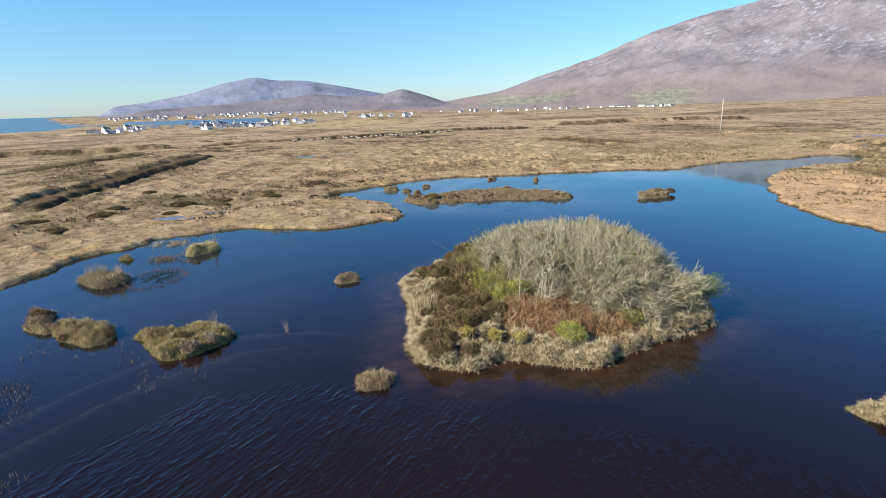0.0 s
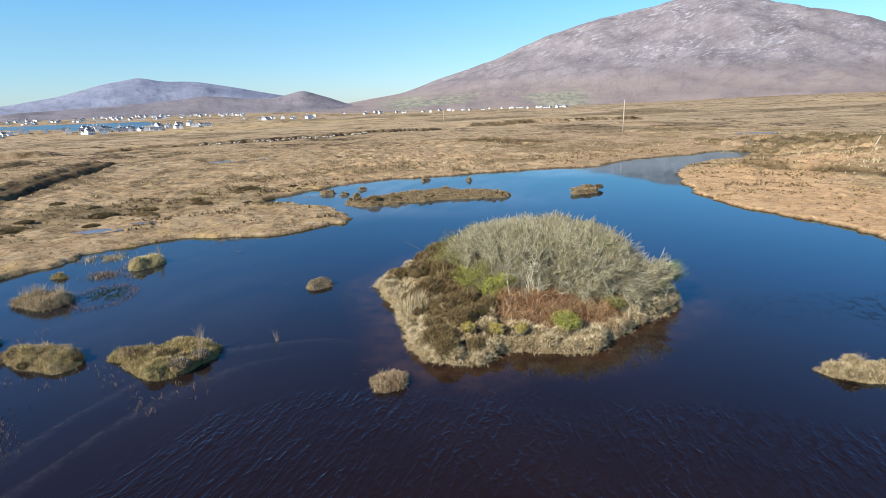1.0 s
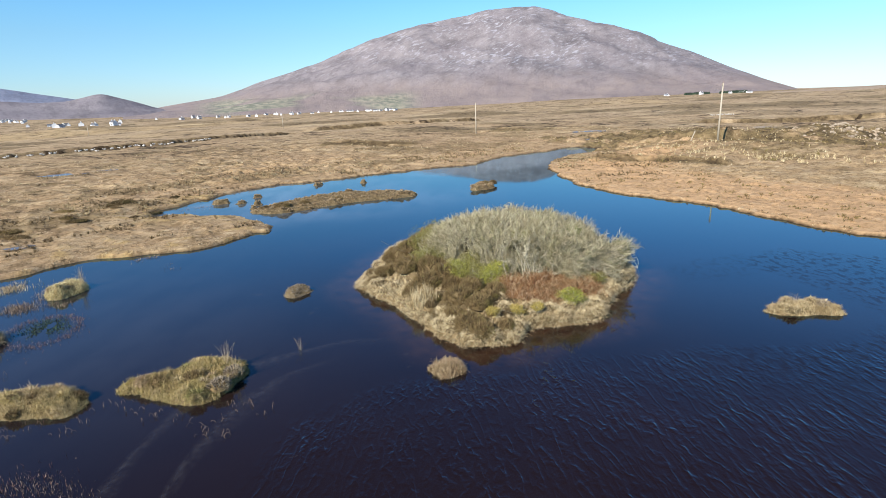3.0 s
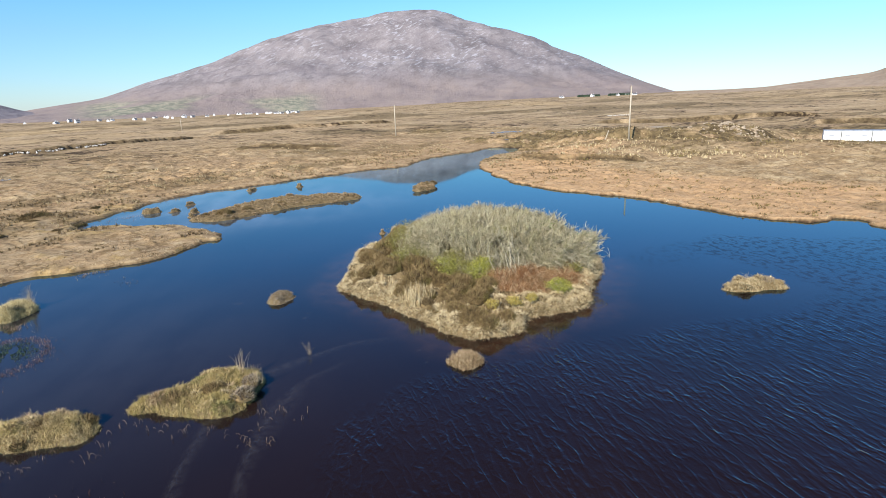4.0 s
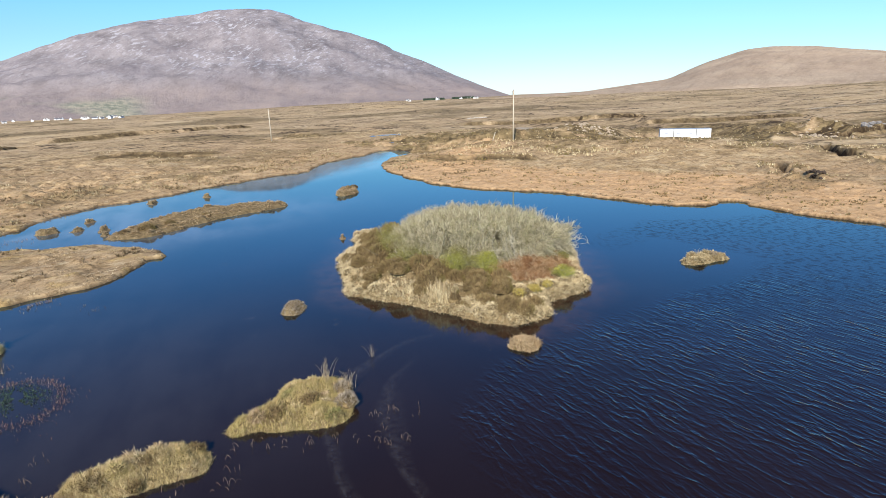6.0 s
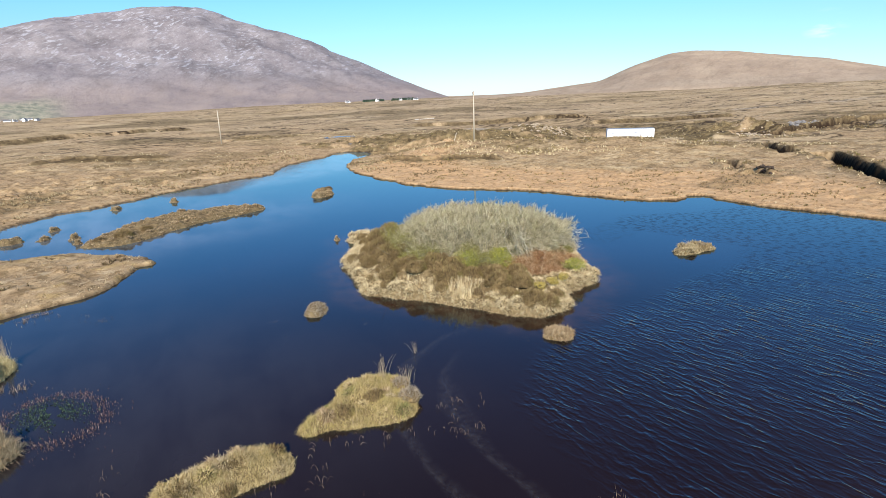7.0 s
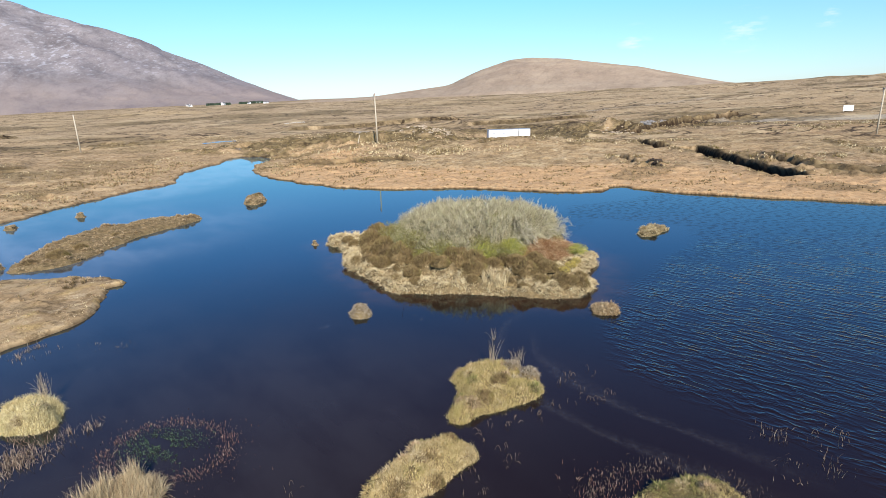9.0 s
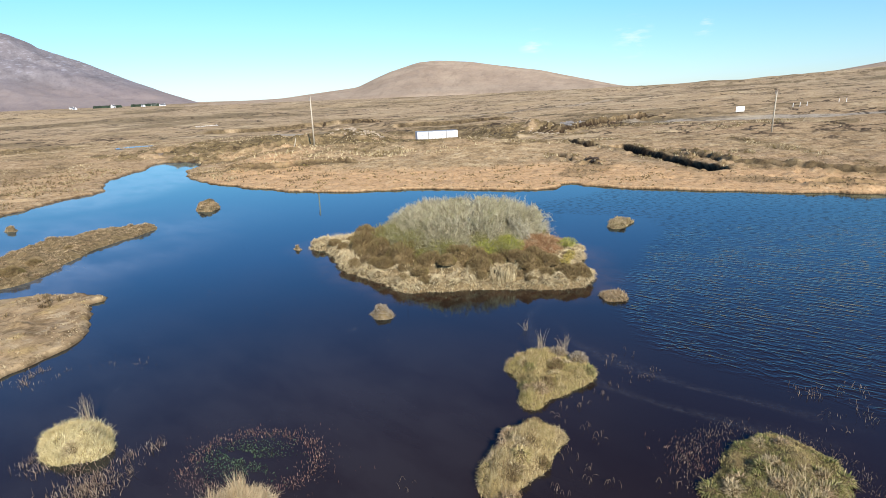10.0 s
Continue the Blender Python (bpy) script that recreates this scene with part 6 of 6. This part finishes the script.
SHORE_CLUMPS = [(-29.5, 40.8, 1.3), (-29.1, 46.1, 1.2), (-17.1, 54.4, 1.0), (-20.9, 50.5, 1.1), (-14.0, 62.5, 1.2), (-24.0, 50.5, 1.1), (-29.4, 49.0, 0.9), (-11.6, 56.6, 0.9), (-17.8, 55.6, 0.8),
                (-14.4, 59.5, 0.8), (-21.6, 53.3, 0.8), (-23.8, 47.2, 0.6), (-12.9, 54.6, 0.6), (-33.5, 44.0, 1.2), (-9.3, 63.5, 0.7), (-26.5, 55.0, 0.8), (-18.5, 60.5, 0.7), (-31.0, 58.0, 0.9)]
for k, (x, y, s) in enumerate(SHORE_CLUMPS):
    q = clump(x, y, ground_at(x, y) - 0.05, s * 0.72, s * 0.4, 700 + k, "heather" if k % 3 else "darkheather", label="dark heather clump on the boggy shore", group="heather on the shore", sprigs=int(1500 * s))
    q.rotation_euler = (0, 0, rng.uniform(-0.4, 1.0))
    q.scale = (rng.uniform(1.0, 2.1), rng.uniform(0.5, 0.9), rng.uniform(0.6, 1.0))


# ---- poles, trailer, board, rubble ----
def utility_pole(x, y, h, arm_turn, lean, label, arms=True):
    z = ground_at(x, y)
    pole = tagged(new("utility_pole"), label, "utility pole", "wooden utility poles")
    pole.matrix_world = pose(x, y, z, lean[0], lean[1], arm_turn)
    part("shaft", bm_mesh("shaft", rod((0, 0, -0.4), (0, 0, h), 0.145, 0.10, 12), MAT["pole"], True), pole)
    if arms:
        part("crossarm", bm_mesh("crossarm", box(0.62, 0.1, 0.1, 0.01, (0, 0.1, h - 0.3)), MAT["pole"]), pole)
        for sx in (-0.24, 0.24):
            part("brace", bm_mesh("brace", rod((0, 0.13, h - 0.7), (sx, 0.13, h - 0.28), 0.02, 0.02, 6), MAT["metal"]), pole)
    for sx in ((-0.26, 0.0, 0.26) if arms else (0.0,)):
        zt = h - 0.2 if sx else h
        part("insulator", bm_mesh("insulator", rod((sx, 0.1 if sx else 0, zt), (sx, 0.1 if sx else 0, zt + 0.24), 0.06, 0.035, 8), MAT["ceramic"]), pole)
    return pole


utility_pole(63.2, 54.9, 8.2, 35, (0, 0.4), "weathered wooden utility pole with crossarm and insulators")
utility_pole(58.8, 116.6, 7.3, 60, (0, 0), "weathered wooden utility pole standing on the moor", False)
utility_pole(80.0, -26.0, 7.4, 10, (0, -0.6), "weathered wooden utility pole with crossarm beside the road")
for a, d in ((12.2, 300), (-4.7, 380)):
    utility_pole(-12 + d * math.sin(radians(a)), 8 + d * math.cos(radians(a)), 7.0, 40, (0, 0), "far wooden utility pole on the moor", False)
stay = tagged(new("stay_wire_post"), "short leaning timber stay post near the pole", "post")
stay.matrix_world = pose(60.6, 57.5, ground_at(60.6, 57.5), 0, 22, -20)
part("post", bm_mesh("post", rod((0, 0, -0.3), (0, 0, 1.7), 0.07, 0.06, 8), MAT["pole"], True), stay)


def trailer(x, y, z, heading):
    t = tagged(new("trailer"), "long white box trailer parked in a hollow", "trailer")
    t.matrix_world = pose(x, y, z, 0, 0, heading)
    part("body", bm_mesh("body", box(11.2, 2.5, 2.1, 0.06, (0, 0, 0.55)), MAT["whitepaint"]), t, "white painted box body")
    part("roof_rail", bm_mesh("roof_rail", box(11.3, 2.56, 0.08, 0.02, (0, 0, 2.65)), MAT["metal"]), t)
    part("chassis", bm_mesh("chassis", box(10.8, 1.2, 0.22, 0.02, (0, 0, 0.33)), MAT["rustmetal"]), t)
    for px in (-2.6, 2.4):
        part("panel_joint", bm_mesh("panel_joint", box(0.13, 0.04, 2.0, 0.0, (px, -1.27, 0.6)), MAT["rubber"]), t)
    for px, w in ((-4.2, 0.9), (-1.6, 0.8), (1.2, 0.8)):
        part("faded_sign", bm_mesh("faded_sign", box(w, 0.02, 0.35, 0.0, (px, -1.256, 1.55)), MAT["metal"]), t, "faded grey marking")
    for px in (2.0, 4.3):
        for sy in (-1.05, 1.05):
            wheel = part("wheel", bm_mesh("wheel", rod((px, sy - 0.14, 0.48), (px, sy + 0.14, 0.48), 0.48, 0.48, 18), MAT["rubber"]), t)
            part("hub", bm_mesh("hub", rod((px, sy - 0.17, 0.48), (px, sy + 0.17, 0.48), 0.2, 0.2, 12), MAT["rustmetal"]), wheel)
    for sy in (-0.8, 0.8):
        part("landing_leg", bm_mesh("landing_leg", box(0.14, 0.14, 0.5, 0.01, (-4.2, sy, 0.0)), MAT["rustmetal"]), t)
    return t


trailer(120.6, 41.2, ground_at(120.6, 41.2) - 0.1, math.degrees(math.atan2(-10.4, 4.4)))

board = tagged(new("notice_board"), "white rectangular board beside the road", "sign")
bx, by = -28.6 + 172 * math.sin(radians(111.1)), 21.8 + 172 * math.cos(radians(111.1))
board.matrix_world = pose(bx, by, ground_at(bx, by), 0, 0, -78)
part("panel", bm_mesh("panel", box(2.4, 0.08, 1.3, 0.01, (0, 0, 0.3)), MAT["whitepaint"]), board)
for sx in (-1.0, 1.0):
    part("post", bm_mesh("post", box(0.1, 0.1, 1.65, 0.01, (sx, 0.09, 0)), MAT["pole"]), board)


def rock_mesh(seed, size):
    bm = bmesh.new()
    bmesh.ops.create_icosphere(bm, subdivisions=2, radius=1)
    for v in bm.verts:
        q = 0.75 + 0.5 * noise.noise(v.co * 1.3 + Vector((seed * 3.1, 0, 0)))
        v.co = Vector((v.co.x * size * q * 1.2, v.co.y * size * q * 0.9, v.co.z * size * q * 0.65))
    return bm


def rubble(cx, cy, rx, ry, count, sizes, seed, label, mat="palerock"):
    """A heap of stones with earth and dead grass, one object that nobody would count."""
    r = random.Random(seed)
    total = bmesh.new()
    for k in range(count):
        x, y = cx + r.gauss(0, rx * 0.5), cy + r.gauss(0, ry * 0.5)
        tmp = bpy.data.meshes.new("tmp")
        one = rock_mesh(seed + k, r.uniform(*sizes))
        bmesh.ops.transform(one, matrix=pose(x - cx, y - cy, ground_at(x, y) + 0.1, r.uniform(-25, 25), r.uniform(-25, 25), r.uniform(0, 360)), verts=one.verts)
        one.to_mesh(tmp)
        one.free()
        total.from_mesh(tmp)
        bpy.data.meshes.remove(tmp)
    ob = new("rubble", bm_mesh("rubble", total, MAT[mat]))
    ob.location = (cx, cy, 0)
    return tagged(ob, label, "rubble", kind="stuff")


rubble(101.0, 53.0, 13.0, 9.0, 130, (0.15, 0.5), 10, "pale stony rubble and spoil on the moor")
rubble(108.0, 61.5, 4.2, 3.0, 40, (0.3, 0.9), 60, "pale boulder heap beside the track")
rubble(108.0, 14.0, 12.0, 5.0, 70, (0.15, 0.45), 80, "pale stony spoil beside the dark bank")
rubble(124.0, 6.0, 9.0, 4.0, 40, (0.2, 0.6), 90, "grey boulders along the cutting", "rock")
rubble(49.0, 10.5, 1.6, 1.0, 26, (0.15, 0.4), 95, "dark peat sods thrown in a heap", "soil")

# white turf bags along the far cutting
bag = tagged(new("turf_bag"), "white plastic turf bag lying beside the cutting", "bag", "turf bags by the cutting")
bmb = rock_mesh(7, 0.33)
part("sack", bm_mesh("sack", bmb, MAT["plasticbag"], True), bag)
part("tie", bm_mesh("tie", rod((0.42, 0, 0.1), (0.62, 0, 0.2), 0.05, 0.1, 8), MAT["plasticbag"]), bag)
rb = random.Random(4)
for k in range(42):
    f = k / 41 if k < 30 else 0.55 + 0.4 * rb.random()
    x, y = -39 + 45 * f + rb.gauss(0, 0.4), 148.5 + 25.5 * f + rb.gauss(0, 0.5)
    m4 = pose(x, y, ground_at(x, y) + 0.22, rb.uniform(-15, 15), rb.uniform(-15, 15), rb.uniform(0, 360))
    if k == 0:
        bag.matrix_world = m4
    else:
        copy_thing(bag, m4)

for k in range(12):
    a = radians(54.6 + 0.17 * k + rb.uniform(-0.05, 0.05))
    x, y = -12 + 238 * math.sin(a), 8 + 238 * math.cos(a)
    copy_thing(bag, pose(x, y, ground_at(x, y) + 0.3, rb.uniform(-15, 15), rb.uniform(-15, 15), rb.uniform(0, 360)))

# white marker posts by the road
for az, d in ((115.1, 185), (115.6, 186), (116.1, 188), (118.3, 200), (118.8, 201)):
    x, y = -28.6 + d * math.sin(radians(az)), 21.8 + d * math.cos(radians(az))
    ob = tagged(new("marker_post"), "white painted marker post beside the road", "post", "roadside posts")
    ob.location = (x, y, ground_at(x, y))
    part("shaft", bm_mesh("shaft", rod((0, 0, -0.2), (0, 0, 1.1), 0.07, 0.06, 8), MAT["whitepaint"]), ob)
    part("cap", bm_mesh("cap", rod((0, 0, 1.1), (0, 0, 1.16), 0.08, 0.03, 8), MAT["whitepaint"]), ob)

# ---- village ----


def house(label, w, d, h, storeys, mat="render", chimneys=2):
    """A plain rendered house, its front along x, standing on z = 0."""
    hs = tagged(new("house"), label, "house", "houses of the village")
    part("wall", bm_mesh("wall", box(w, d, h), MAT[mat]), hs)
    rise = d * 0.36
    v = [(-w / 2 - 0.2, -d / 2 - 0.3, h - 0.1), (w / 2 + 0.2, -d / 2 - 0.3, h - 0.1), (w / 2 + 0.2, d / 2 + 0.3, h - 0.1), (-w / 2 - 0.2, d / 2 + 0.3, h - 0.1), (-w / 2 - 0.2, 0, h + rise), (w / 2 + 0.2, 0, h + rise)]
    part("roof", mesh_from("roof", v, [(0, 1, 5, 4), (2, 3, 4, 5), (1, 2, 5), (3, 0, 4), (3, 2, 1, 0)], MAT["slate"]), hs)
    gv = [(-w / 2 - 0.22, -d / 2, h - 0.1), (-w / 2 - 0.22, d / 2, h - 0.1), (-w / 2 - 0.22, 0, h + rise - 0.25)]
    for s in (1, -1):
        part("gable", mesh_from("gable", [(x * s, y, z) for x, y, z in gv], [(0, 1, 2) if s < 0 else (2, 1, 0)], MAT[mat]), hs)
    for k in range(chimneys):
        part("chimney", bm_mesh("chimney", box(0.9, 0.7, 1.4, 0, ((-1) ** k * (w / 2 - 0.6), 0, h + rise - 0.5)), MAT[mat]), hs)
    for s in range(storeys):
        for px in np.linspace(-w / 2 + 1.5, w / 2 - 1.5, 4):
            part("window", bm_mesh("window", box(1.0, 0.06, 1.2, 0, (px, -d / 2 - 0.01, 0.9 + 2.7 * s)), MAT["glassdark"]), hs)
    part("door", bm_mesh("door", box(1.0, 0.08, 2.05, 0, (0, -d / 2 - 0.02, 0)), MAT["slate"]), hs)
    return hs


kinds = [house("white rendered cottage with slate roof", 9.5, 5.6, 2.9, 1), house("white two-storey house with slate roof", 9, 6.5, 5.0, 2), house("long low white bungalow with slate roof", 13, 6, 2.8, 1, "render", 1), house("small far white house with slate roof", 10, 6.5, 4.0, 0)]
rh = random.Random(21)
CLUSTERS = [(-22.5, -12.0, 740, 880, 34), (-31.5, -19, 830, 900, 20), (-30.5, -9, 1780, 2380, 130), (-10, 0, 900, 1300, 12), (0, 13, 1350, 1700, 18), (13, 23, 1500, 1720, 22), (46, 57, 1500, 1700, 6)]
first = [True] * 4
for a0, a1, r0, r1, count in CLUSTERS:
    for k in range(count):
        a, r = radians(rh.uniform(a0, a1)), rh.uniform(r0, r1)
        x, y = -12 + r * math.sin(a), 8 + r * math.cos(a)
        i = 3 if r0 > 1700 else rh.choices((0, 1, 2), (5, 3, 3))[0]
        m4 = pose(x, y, ground_at(x, y) - 0.1, 0, 0, -math.degrees(a) + rh.choice((0, 90, 90, 55, -60, 35)))
        if first[i]:
            kinds[i].matrix_world, first[i] = m4, False
        else:
            copy_thing(kinds[i], m4)

# dark conifer shelter belts below the mountain
for a0, a1, r0 in ((50.9, 53.0, 1650), (53.8, 56.0, 1690)):
    r = np.random.default_rng(int(a0))
    k = 500
    a, q = np.radians(r.uniform(a0, a1, k)), r.uniform(r0, r0 + 60, k)
    x, y = -12 + q * np.sin(a), 8 + q * np.cos(a)
    z = land(x, y)[0]
    hgt = r.uniform(4, 7, k)
    ring_a = np.linspace(0, 2 * np.pi, 6, endpoint=False)
    base = np.stack([x[:, None] + 2.2 * np.cos(ring_a), y[:, None] + 2.2 * np.sin(ring_a), np.repeat(z[:, None], 6, 1)], -1)
    apex = np.stack([x, y, z + hgt], -1)[:, None]
    v = np.concatenate([base, apex], 1).reshape(-1, 3)
    o = np.arange(k)[:, None] * 7
    f = np.concatenate([o + [j, (j + 1) % 6, 6] for j in range(6)], 0)
    tagged(new("conifer_belt", mesh_from("conifer_belt", v, f, MAT["conifer"])), "dark conifer shelter belt below the mountain", "trees", kind="stuff")
